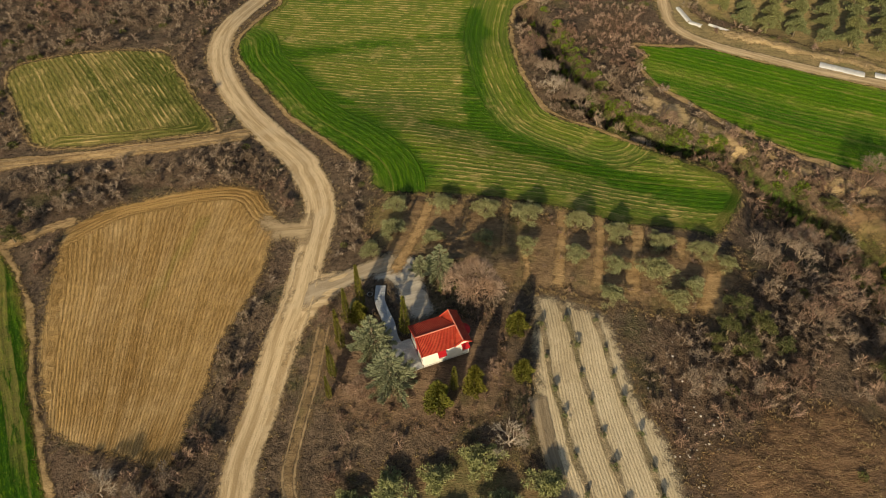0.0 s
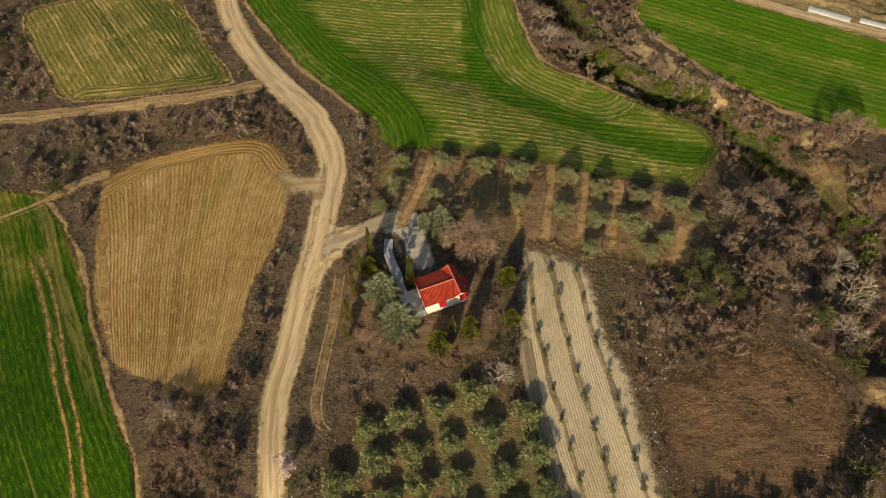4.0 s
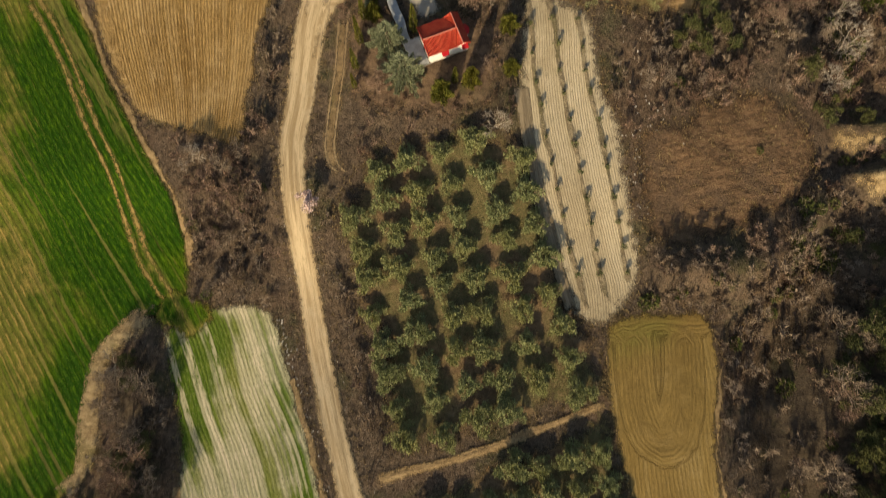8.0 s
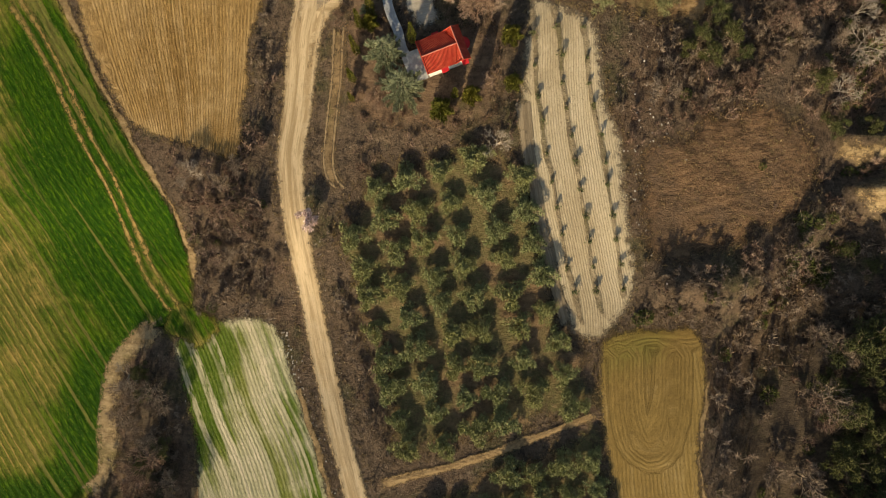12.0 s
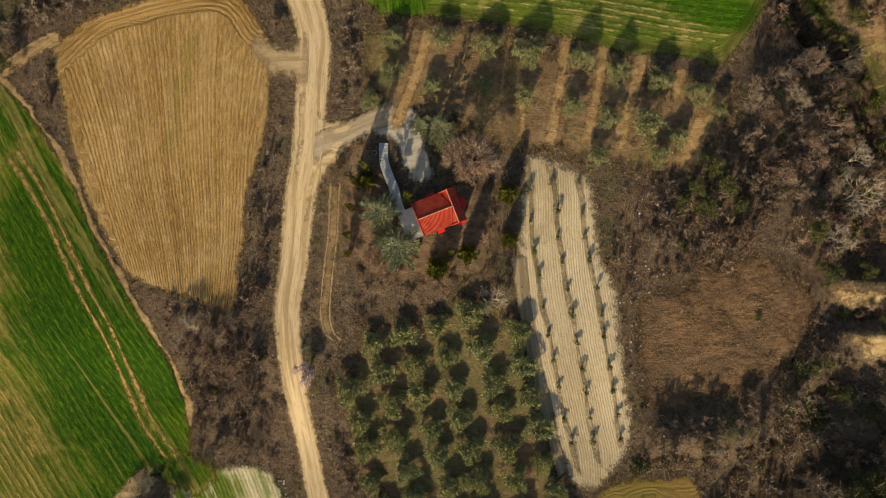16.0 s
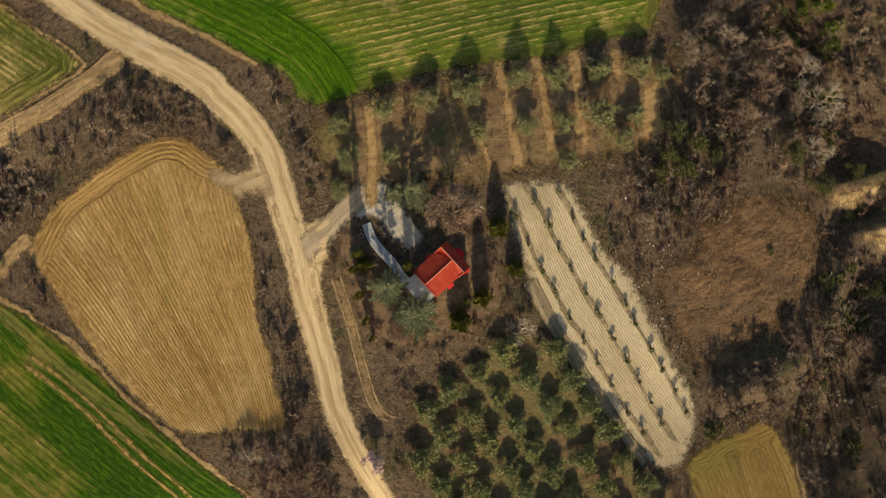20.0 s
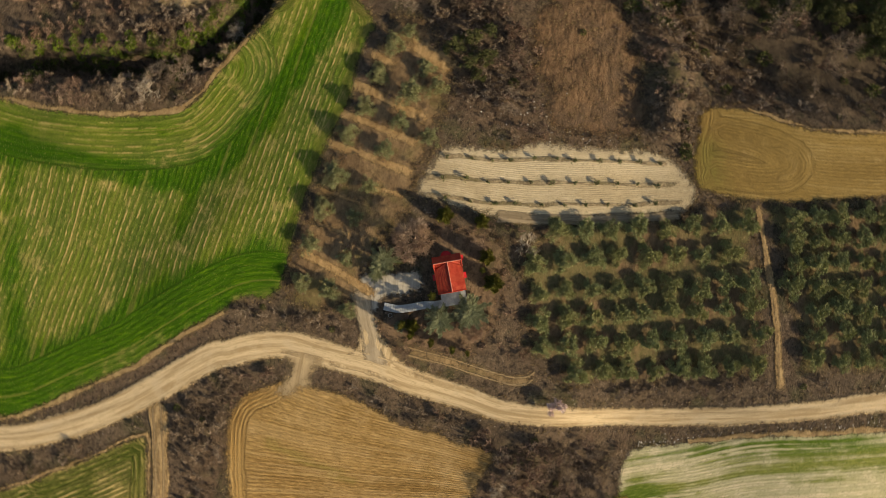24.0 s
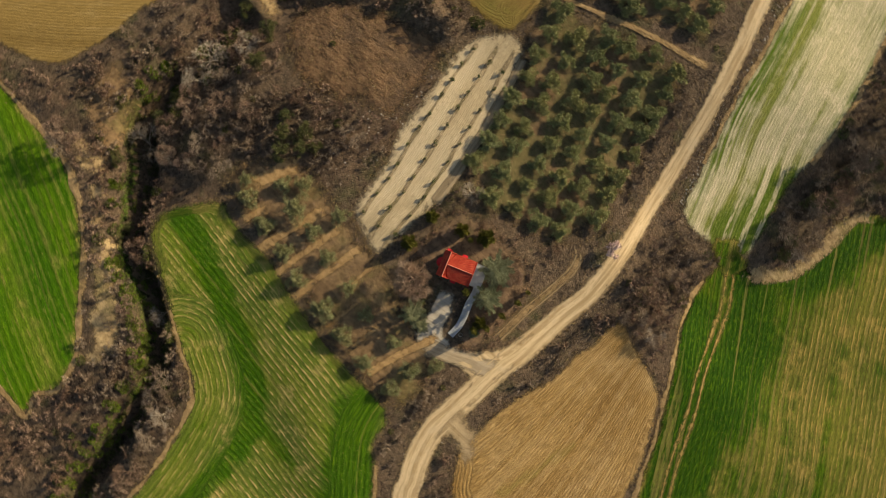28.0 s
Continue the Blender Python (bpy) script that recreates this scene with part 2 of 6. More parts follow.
# ---- materials ----
class Nodes:
    """Short hand for a node material."""

    def __init__(self, name, rough=0.9, metal=0.0):
        self.mat = bpy.data.materials.new(name)
        self.mat.use_nodes = True
        self.tree = self.mat.node_tree
        self.bsdf = self.tree.nodes["Principled BSDF"]
        self.bsdf.inputs["Roughness"].default_value = rough
        self.bsdf.inputs["Metallic"].default_value = metal
        self.bsdf.inputs["Specular IOR Level"].default_value = 0.12
        self.place = self.add("ShaderNodeNewGeometry").outputs["Position"]

    def add(self, kind, **values):
        n = self.tree.nodes.new(kind)
        for k, v in values.items():
            self.set(n.inputs[k.replace("_", " ")], v)
        return n

    def set(self, socket, v):
        if isinstance(v, bpy.types.NodeSocket):
            self.tree.links.new(v, socket)
        elif isinstance(v, tuple) and len(v) == 3 and socket.type == "RGBA":
            socket.default_value = (*v, 1)
        else:
            socket.default_value = v

    def noise(self, scale, detail=4, rough=0.55, where=None, distort=0.0):
        n = self.add("ShaderNodeTexNoise", Scale=scale, Detail=detail, Roughness=rough, Distortion=distort, Vector=where or self.place)
        return n.outputs["Fac"]

    def stretch(self, where, scale, turn=0.0):
        n = self.add("ShaderNodeMapping", Vector=where, Scale=scale)
        n.inputs["Rotation"].default_value = (0, 0, turn)
        return n.outputs[0]

    def ramp(self, fac, low, high):
        n = self.add("ShaderNodeMapRange")
        n.interpolation_type = "SMOOTHSTEP"
        for i, v in enumerate((fac, low, high, 0.0, 1.0)):
            self.set(n.inputs[i], v)
        return n.outputs[0]

    def math(self, op, a, b=0.0):
        n = self.add("ShaderNodeMath")
        n.operation = op
        self.set(n.inputs[0], a)
        self.set(n.inputs[1], b)
        return n.outputs[0]

    def mix(self, fac, a, b):
        n = self.add("ShaderNodeMix")
        n.data_type = "RGBA"
        self.set(n.inputs[0], fac)
        self.set(n.inputs[6], a)
        self.set(n.inputs[7], b)
        return n.outputs[2]

    def attribute(self, name):
        n = self.add("ShaderNodeAttribute")
        n.attribute_name = name
        return n

    def ragged(self, edge, rag):
        """Lets a cover thin out unevenly towards its rim."""
        fray = self.math("ADD", self.math("MULTIPLY", self.noise(0.9 / rag ** 0.5, 3, 0.6), 1.0), self.math("MULTIPLY", self.noise(5.0, 4, 0.8), 1.4))
        frayed = self.math("ADD", edge, self.math("MULTIPLY", self.math("SUBTRACT", fray, 1.2), rag * 2.2))
        self.set(self.bsdf.inputs["Alpha"], self.ramp(frayed, 0.0, rag * 1.3))

    def stems(self, c, colour, scale, amount, width=0.022):
        """Thin crooked lines of lying stems."""
        line = self.math("ABSOLUTE", self.math("SUBTRACT", self.noise(scale, 2, 0.6, None, 1.6), 0.5))
        keep = self.ramp(self.noise(scale * 0.8, 2), 0.42, 0.6)
        return self.mix(self.math("MULTIPLY", self.math("MULTIPLY", self.ramp(line, width, width * 0.3), keep), amount), c, colour)

    def done(self, colour, bump=None, strength=0.5, depth=0.05):
        self.set(self.bsdf.inputs["Base Color"], colour)
        if bump is not None:
            b = self.add("ShaderNodeBump", Height=bump, Strength=strength, Distance=depth)
            self.tree.links.new(b.outputs[0], self.bsdf.inputs["Normal"])
        return self.mat


def ground_mat():
    n = Nodes("scrub_soil", 0.95)
    big, mid, fine = n.noise(0.045, 5, 0.6), n.noise(0.35, 6, 0.65), n.noise(3.0, 6, 0.7)
    c = n.mix(n.ramp(mid, 0.35, 0.68), (0.086, 0.062, 0.045), (0.179, 0.128, 0.084))
    c = n.mix(n.ramp(big, 0.45, 0.65), c, (0.143, 0.095, 0.063))
    c = n.mix(n.math("MULTIPLY", n.ramp(n.noise(0.11, 5, 0.6), 0.53, 0.66), 0.65), c, (0.071, 0.080, 0.029))
    c = n.mix(n.math("MULTIPLY", n.ramp(fine, 0.55, 0.72), 0.6), c, (0.193, 0.144, 0.096))
    c = n.mix(n.math("MULTIPLY", n.ramp(fine, 0.47, 0.3), 0.7), c, (0.032, 0.024, 0.019))
    spot = n.noise(1.1, 5, 0.7)
    c = n.mix(n.math("MULTIPLY", n.ramp(spot, 0.52, 0.36), 0.75), c, (0.025, 0.020, 0.015))
    c = n.mix(n.math("MULTIPLY", n.ramp(spot, 0.54, 0.68), 0.55), c, (0.186, 0.129, 0.084))
    c = n.stems(c, (0.286, 0.220, 0.158), 1.1, 0.85)
    c = n.stems(c, (0.214, 0.156, 0.109), 2.3, 0.7, 0.035)
    c = n.stems(c, (0.022, 0.017, 0.012), 1.6, 0.7, 0.03)
    return n.done(c, n.math("ADD", n.math("ADD", fine, mid), spot), 1.0, 0.35)


def rough_grass_mat():
    n = Nodes("rough_grass", 0.95)
    run = n.stretch(n.place, (0.5, 1.4, 1), radians(-35))
    a, b, f = n.noise(0.6, 6, 0.65, run), n.noise(0.07, 4, 0.6), n.noise(2.6, 6, 0.75, run)
    c = n.mix(n.ramp(a, 0.35, 0.65), (0.120, 0.072, 0.041), (0.239, 0.146, 0.083))
    c = n.mix(n.ramp(b, 0.48, 0.66), c, (0.120, 0.081, 0.054))
    c = n.mix(n.math("MULTIPLY", n.ramp(f, 0.54, 0.7), 0.6), c, (0.267, 0.171, 0.095))
    c = n.mix(n.math("MULTIPLY", n.ramp(f, 0.46, 0.3), 0.7), c, (0.048, 0.032, 0.020))
    spot = n.noise(0.8, 5, 0.7, run)
    c = n.mix(n.math("MULTIPLY", n.ramp(spot, 0.5, 0.36), 0.7), c, (0.048, 0.031, 0.020))
    c = n.mix(n.math("MULTIPLY", n.ramp(spot, 0.54, 0.68), 0.5), c, (0.258, 0.158, 0.086))
    c = n.stems(c, (0.343, 0.225, 0.135), 1.6, 0.6, 0.03)
    n.ragged(n.add("ShaderNodeSeparateXYZ", Vector=n.attribute("rows").outputs["Vector"]).outputs[2], 2.0)
    return n.done(c, n.math("ADD", f, spot), 1.0, 0.35)


def orchard_mat(name, soil, straw, green, green_at, rag=2.0):
    n = Nodes(name, 0.95)
    run = n.stretch(n.place, (0.35, 1.3, 1), radians(8))
    a, b, f = n.noise(0.5, 6, 0.6, run), n.noise(0.09, 4, 0.6), n.noise(3.2, 6, 0.75, run)
    c = n.mix(n.ramp(a, 0.38, 0.66), soil, straw)
    c = n.mix(n.math("MULTIPLY", n.ramp(b, green_at, green_at + 0.14), 0.7), c, green)
    c = n.mix(n.math("MULTIPLY", n.ramp(f, 0.55, 0.7), 0.55), c, (0.3, 0.21, 0.12))
    c = n.mix(n.math("MULTIPLY", n.ramp(f, 0.47, 0.3), 0.6), c, (0.05, 0.036, 0.022))
    spot = n.noise(0.9, 5, 0.7)
    c = n.mix(n.math("MULTIPLY", n.ramp(spot, 0.5, 0.36), 0.6), c, tuple(v * 0.5 for v in soil))
    c = n.mix(n.math("MULTIPLY", n.ramp(spot, 0.54, 0.68), 0.45), c, tuple(v * 1.3 for v in straw))
    c = n.stems(c, tuple(v * 1.35 for v in straw), 2.0, 0.6, 0.03)
    n.ragged(n.add("ShaderNodeSeparateXYZ", Vector=n.attribute("rows").outputs["Vector"]).outputs[2], rag)
    return n.done(c, n.math("ADD", f, spot), 0.9, 0.25)


def field_mat(name, young, lush, dry, row, dry_from, dry_to, ruts=(0.3, 0.2, 0.1), rut_share=0.3, fleck=0.35, dark=0.5, head=9.0, solid=0.3, edge_dry=0.5, rag=0.9, weed=None, thick=0.5, along=0.3, relief_depth=0.22, luck_span=0.22, streaky=0.4):
    """A sown or harvested field: broken drill rows, turning headlands, dry patches and wheel ruts."""
    n = Nodes(name, 0.9)
    rows = n.attribute("rows")
    sep = n.add("ShaderNodeSeparateXYZ", Vector=rows.outputs["Vector"])
    s, t, edge = sep.outputs[0], sep.outputs[1], sep.outputs[2]
    sway = n.math("MULTIPLY", n.math("SUBTRACT", n.noise(0.022, 1), 0.5), 5.0)
    shake = n.math("MULTIPLY", n.math("SUBTRACT", n.noise(0.6, 3), 0.5), 0.3 * row)
    inner = n.math("ADD", n.math("ADD", s, sway), shake)
    outer = n.math("ADD", n.math("ADD", edge, n.math("MULTIPLY", sway, 0.5)), shake)
    into = n.ramp(n.math("ADD", edge, n.math("MULTIPLY", n.noise(0.12, 2), 5.0)), head - 0.5, head + 2.0)

    def either(a, b):
        m = n.add("ShaderNodeMix")
        m.data_type = "FLOAT"
        for i, v in ((0, into), (2, b), (3, a)):
            n.set(m.inputs[i], v)
        return m.outputs[0]

    turn = n.add("ShaderNodeSeparateXYZ", Vector=n.attribute("heads").outputs["Vector"])
    flip = n.add("ShaderNodeMix")
    flip.data_type = "FLOAT"
    for i, v in ((0, n.ramp(turn.outputs[1], 0.42, 0.58)), (2, either(inner, outer)), (3, n.math("ADD", n.math("ADD", turn.outputs[0], n.math("MULTIPLY", sway, 0.2)), shake))):
        n.set(flip.inputs[i], v)
    across = flip.outputs[0]

    def lanes(scale, detail, slow, z=3.0, rough=0.6):
        """Streaks along the rows inside, along the rim on the headland."""
        return n.noise(scale, detail, rough, n.add("ShaderNodeCombineXYZ", X=across, Y=n.math("MULTIPLY", t, slow), Z=z).outputs[0])

    streak, broad, grain, dash = lanes(0.35 / row, 2, 0.03), lanes(0.14, 2, 0.03, 9.0), lanes(2.4, 5, 0.2, 15.0, 0.75), lanes(1.0, 4, along, 21.0, 0.65)
    grit, patch, blot = n.noise(3.6, 5, 0.8), n.noise(0.035, 3, 0.55), n.noise(0.22, 4, 0.6)
    worn = n.attribute("worn").outputs["Fac"]
    calm = n.ramp(worn, -0.9, -0.15)
    at = n.math("DIVIDE", across, row)
    lot = n.add("ShaderNodeTexWhiteNoise")
    lot.noise_dimensions = "1D"
    n.set(lot.inputs["W"], n.math("FLOOR", at))
    luck = n.math("MULTIPLY", n.math("SUBTRACT", lot.outputs["Value"], 0.5), luck_span)
    ridge = n.math("SUBTRACT", 1.0, n.math("ABSOLUTE", n.math("SUBTRACT", n.math("MULTIPLY", n.math("FRACT", at), 2.0), 1.0)))
    c = n.mix(n.ramp(n.math("ADD", n.math("MULTIPLY", broad, 0.55), n.math("MULTIPLY", patch, 0.45)), 0.38, 0.62), lush, young)
    if not weed:
        c = n.mix(n.math("MULTIPLY", n.ramp(worn, -0.25, -1.1), 0.85), c, tuple(v * 0.9 for v in lush))
    zone = n.math("ADD", n.math("MULTIPLY", streak, streaky), n.math("MULTIPLY", patch, 0.35))
    zone = n.math("ADD", zone, n.math("ADD", n.math("MULTIPLY", worn, 0.16), n.math("MULTIPLY", blot, 0.25)))
    zone = n.math("ADD", zone, n.math("MULTIPLY", n.ramp(edge, 2.2, 0.4), 0.2 * edge_dry))
    dryness = n.ramp(zone, dry_from, dry_to)
    broken = n.ramp(n.math("ADD", n.math("ADD", dash, luck), n.math("MULTIPLY", n.math("SUBTRACT", dryness, 0.5), 0.1)), 0.46, 0.58)
    broken = n.math("MULTIPLY", broken, n.ramp(n.noise(0.3, 5, 0.75), 0.4, 0.58))
    broken = n.math("MULTIPLY", broken, n.math("SUBTRACT", 1.0, n.math("MULTIPLY", n.ramp(turn.outputs[1], 0.1, 0.6), 0.45)))
    line = n.math("MULTIPLY", n.ramp(ridge, 1.0 - thick, 1.12 - 0.6 * thick), broken)
    c = n.mix(n.math("MULTIPLY", n.ramp(grain, 0.54, 0.38), dark), c, tuple(v * 0.5 for v in lush))
    c = n.mix(n.math("MULTIPLY", n.ramp(grain, 0.5, 0.64), dark), c, tuple(v * 1.45 for v in young))
    c = n.mix(n.math("MULTIPLY", n.ramp(ridge, 0.4, 0.1), 0.6 * dark), c, tuple(v * 0.85 for v in lush))
    if weed:
        c = n.mix(n.math("MULTIPLY", n.ramp(n.math("SUBTRACT", n.math("MULTIPLY", grain, 0.8), worn), 0.6, 1.25), 0.7), c, weed)
    c = n.mix(n.math("MULTIPLY", n.math("MULTIPLY", dryness, n.math("ADD", n.math("MULTIPLY", line, 1.0 - solid), solid)), n.math("ADD", 0.55, n.math("MULTIPLY", grain, 0.8))), c, dry)
    c = n.mix(n.math("MULTIPLY", n.math("MULTIPLY", n.ramp(n.math("ADD", n.math("MULTIPLY", blot, 0.6), n.math("MULTIPLY", grain, 0.4)), 0.52, 0.66), dryness), 0.55), c, dry)
    c = n.mix(n.math("MULTIPLY", n.math("MULTIPLY", line, fleck), calm), c, tuple(v * 1.1 for v in dry))
    c = n.mix(n.math("MULTIPLY", n.math("MULTIPLY", n.ramp(lanes(0.9, 0, 0.012, 31.0), 0.62, 0.69), rut_share), n.ramp(dash, 0.34, 0.5)), c, ruts)
    c = n.mix(n.math("MULTIPLY", n.ramp(grit, 0.56, 0.7), 0.2 + 0.5 * fleck), c, tuple(v * 1.15 for v in dry))
    c = n.mix(n.math("MULTIPLY", n.ramp(grit, 0.47, 0.34), 0.75), c, tuple(v * 0.42 for v in lush))
    bump = n.math("ADD", n.math("MULTIPLY", ridge, 0.4), n.math("ADD", grain, n.math("MULTIPLY", grit, 0.8)))
    n.ragged(edge, rag)
    return n.done(c, bump, 1.0, relief_depth)


def road_mat(name, pale, brown, gravel, rag=0.6):
    n = Nodes(name, 0.95)
    uv = n.attribute("rows")
    lane = n.stretch(uv.outputs["Vector"], (1.0, 0.05, 0))
    streak, thin = n.noise(1.0, 3, 0.6, lane), n.noise(4.5, 4, 0.7, n.stretch(uv.outputs["Vector"], (1.0, 0.12, 0)))
    patch, fine = n.noise(0.25, 5, 0.6), n.noise(4.0, 6, 0.8)
    edge = n.add("ShaderNodeSeparateXYZ", Vector=uv.outputs["Vector"]).outputs[2]
    c = n.mix(n.ramp(streak, 0.36, 0.6), tuple(v * 0.9 for v in brown), pale)
    c = n.mix(n.math("MULTIPLY", n.ramp(thin, 0.5, 0.34), 0.55), c, tuple(v * 0.75 for v in brown))
    c = n.mix(n.math("MULTIPLY", n.ramp(patch, 0.5, 0.68), 0.5), c, gravel)
    c = n.mix(n.math("MULTIPLY", n.ramp(n.math("ADD", edge, n.math("MULTIPLY", patch, 1.6)), rag * 2.6, rag * 1.2), 0.6), c, tuple(v * 0.72 for v in brown))
    c = n.mix(n.math("MULTIPLY", n.ramp(fine, 0.55, 0.72), 0.5), c, tuple(min(0.72, v * 1.3) for v in pale))
    c = n.mix(n.math("MULTIPLY", n.ramp(fine, 0.46, 0.3), 0.6), c, tuple(v * 0.62 for v in brown))
    n.ragged(edge, rag)
    return n.done(c, n.math("ADD", fine, n.math("ADD", streak, thin)), 0.8, 0.08)


def leaf_mat(name, dark, light, rough=0.6, trans=0.25):
    n = Nodes(name, rough)
    isl = n.add("ShaderNodeNewGeometry").outputs["Random Per Island"]
    own = n.add("ShaderNodeObjectInfo").outputs["Random"]
    c = n.mix(n.ramp(isl, 0.0, 1.0), dark, light)
    c = n.mix(n.math("MULTIPLY", own, 0.35), c, tuple(0.5 * (a + b) * k for a, b, k in zip(dark, light, (1.35, 1.05, 0.7))))
    c = n.mix(n.math("MULTIPLY", n.ramp(n.noise(0.5, 3), 0.4, 0.7), 0.3), c, light)
    n.bsdf.inputs["Subsurface Weight"].default_value = 0.0
    return n.done(c)


def twig_mat(name, dark, light):
    n = Nodes(name, 0.9)
    isl = n.add("ShaderNodeNewGeometry").outputs["Random Per Island"]
    zone = n.noise(0.16, 4, 0.6)
    c = n.mix(isl, dark, light)
    c = n.mix(n.math("MULTIPLY", n.ramp(zone, 0.4, 0.65), 0.6), c, tuple(v * k for v, k in zip(dark, (1.35, 1.1, 0.9))))
    return n.done(c)


def plain_mat(name, a, b, scale=2.0, rough=0.8, bump=0.2, metal=0.0):
    n = Nodes(name, rough, metal)
    m, f = n.noise(scale, 5, 0.6), n.noise(scale * 9, 5, 0.7)
    own = n.add("ShaderNodeObjectInfo").outputs["Random"]
    c = n.mix(n.ramp(m, 0.35, 0.68), a, b)
    c = n.mix(n.math("MULTIPLY", n.ramp(f, 0.5, 0.75), 0.4), c, tuple(v * 0.72 for v in a))
    c = n.mix(n.math("MULTIPLY", own, 0.3), c, tuple(v * 0.8 for v in b))
    return n.done(c, f, bump, 0.02)


SOIL = ground_mat()
ROUGH = rough_grass_mat()
ORCHARD_SOIL = orchard_mat("orchard_soil", (0.19, 0.122, 0.068), (0.3, 0.2, 0.108), (0.15, 0.135, 0.05), 0.5)
GROVE_SOIL = orchard_mat("grove_soil", (0.16, 0.108, 0.062), (0.25, 0.165, 0.092), (0.12, 0.125, 0.048), 0.4)
# Wood floor coloured dark to carry the shade of the trees.
WOOD_SHADE_SOIL = orchard_mat("wood_floor_shade", (0.06, 0.046, 0.034), (0.105, 0.08, 0.056), (0.05, 0.056, 0.024), 0.55, 4.0)
HILL_SOIL = orchard_mat("hillside_grass", (0.24, 0.19, 0.09), (0.36, 0.27, 0.135), (0.2, 0.2, 0.07), 0.5)
YARD_SOIL = orchard_mat("yard_soil", (0.135, 0.09, 0.06), (0.235, 0.157, 0.1), (0.085, 0.084, 0.038), 0.55)
VERGE = orchard_mat("dry_verge", (0.3, 0.2, 0.1), (0.46, 0.32, 0.165), (0.16, 0.13, 0.05), 0.6, 0.5)
GREEN_CROP = field_mat("green_crop", (0.118, 0.196, 0.005), (0.042, 0.13, 0.003), (0.6, 0.43, 0.17), 1.3, 0.28, 0.54, (0.34, 0.27, 0.08), 0.3, 0.5, 0.5, 3.0, 0.14, thick=0.38, along=0.45, luck_span=0.14)
GREEN_LUSH = field_mat("lush_green_crop", (0.108, 0.215, 0.005), (0.052, 0.158, 0.003), (0.48, 0.37, 0.11), 1.8, 0.48, 0.68, (0.26, 0.22, 0.06), 0.3, 0.3, 0.4, -20.0)
GREEN_BANDED = field_mat("banded_green_crop", (0.075, 0.138, 0.003), (0.02, 0.078, 0.002), (0.44, 0.3, 0.09), 1.2, 0.44, 0.62, (0.44, 0.31, 0.115), 0.3, 0.24, 0.65, 1.5, 0.3, thick=0.35, along=0.2)
STUBBLE = field_mat("brown_stubble", (0.45, 0.285, 0.108), (0.28, 0.165, 0.056), (0.62, 0.43, 0.21), 0.85, 0.44, 0.64, (0.62, 0.43, 0.2), 0.3, 0.3, 0.55, 1.2, 0.3, weed=(0.17, 0.18, 0.03), thick=0.32, along=0.06)
MIXED = field_mat("thin_green_stubble", (0.2, 0.178, 0.046), (0.075, 0.1, 0.014), (0.56, 0.41, 0.175), 1.15, 0.4, 0.62, (0.46, 0.33, 0.14), 0.35, 0.75, 0.6, 1.0, 0.15, thick=0.46, along=0.15)
PALE_CROP = field_mat("pale_stubble", (0.24, 0.25, 0.06), (0.085, 0.15, 0.012), (0.76, 0.645, 0.46), 0.7, 0.64, 0.86, (0.72, 0.61, 0.42), 0.6, 0.3, 0.35, -20.0, 0.55, thick=0.4, along=0.3, relief_depth=0.1, streaky=1.0)
TAN_CROP = field_mat("tan_stubble", (0.31, 0.205, 0.066), (0.23, 0.15, 0.047), (0.42, 0.3, 0.13), 0.7, 0.46, 0.66, (0.4, 0.29, 0.12), 0.2, 0.25, 0.3, -20.0, 0.2, weed=(0.14, 0.16, 0.03), along=0.08, relief_depth=0.1)
RIDGES = field_mat("pale_ridged_soil", (0.56, 0.455, 0.3), (0.44, 0.35, 0.22), (0.66, 0.56, 0.39), 0.45, 0.45, 0.65, (0.52, 0.42, 0.27), 0.12, 0.15, 0.2, -20.0, 0.3, rag=1.5, along=0.1, relief_depth=0.1)
ROW_WEEDS = orchard_mat("row_weeds", (0.26, 0.2, 0.125), (0.42, 0.335, 0.21), (0.15, 0.13, 0.06), 0.52, 0.4)
ROAD = road_mat("dirt_road", (0.64, 0.495, 0.31), (0.44, 0.315, 0.175), (0.55, 0.435, 0.29), 0.9)
COURT_GRAVEL = road_mat("pale_court_gravel", (0.52, 0.465, 0.38), (0.42, 0.37, 0.3), (0.5, 0.45, 0.375), 0.8)
# Drive dirt set darker than the road, with the cypress shade in its colour.
DRIVE = road_mat("shaded_drive_dirt", (0.46, 0.37, 0.26), (0.34, 0.265, 0.175), (0.42, 0.35, 0.26), 1.0)
TRACK = road_mat("dry_track", (0.4, 0.29, 0.165), (0.28, 0.195, 0.11), (0.34, 0.25, 0.14), 0.2)
TRACK_WIDE = road_mat("trampled_earth", (0.52, 0.38, 0.215), (0.36, 0.245, 0.13), (0.44, 0.32, 0.18), 1.4)
WHEEL = road_mat("dry_wheel_line", (0.44, 0.31, 0.115), (0.3, 0.215, 0.07), (0.24, 0.22, 0.05), 0.75)
RUT = road_mat("faint_rut", (0.36, 0.265, 0.155), (0.25, 0.175, 0.1), (0.3, 0.22, 0.13), 0.3)
ENTRY = road_mat("trampled_entry", (0.56, 0.425, 0.26), (0.4, 0.29, 0.165), (0.5, 0.375, 0.22), 1.7)
TRACK_SOFT = orchard_mat("grassy_track", (0.19, 0.13, 0.07), (0.31, 0.215, 0.115), (0.14, 0.125, 0.05), 0.5, 1.2)
GREY_EARTH = road_mat("grey_brown_earth", (0.36, 0.285, 0.19), (0.24, 0.185, 0.12), (0.3, 0.235, 0.155), 0.5)
VERGE_SOFT = orchard_mat("flattened_straw", (0.3, 0.21, 0.11), (0.52, 0.385, 0.21), (0.17, 0.15, 0.055), 0.55, 1.3)
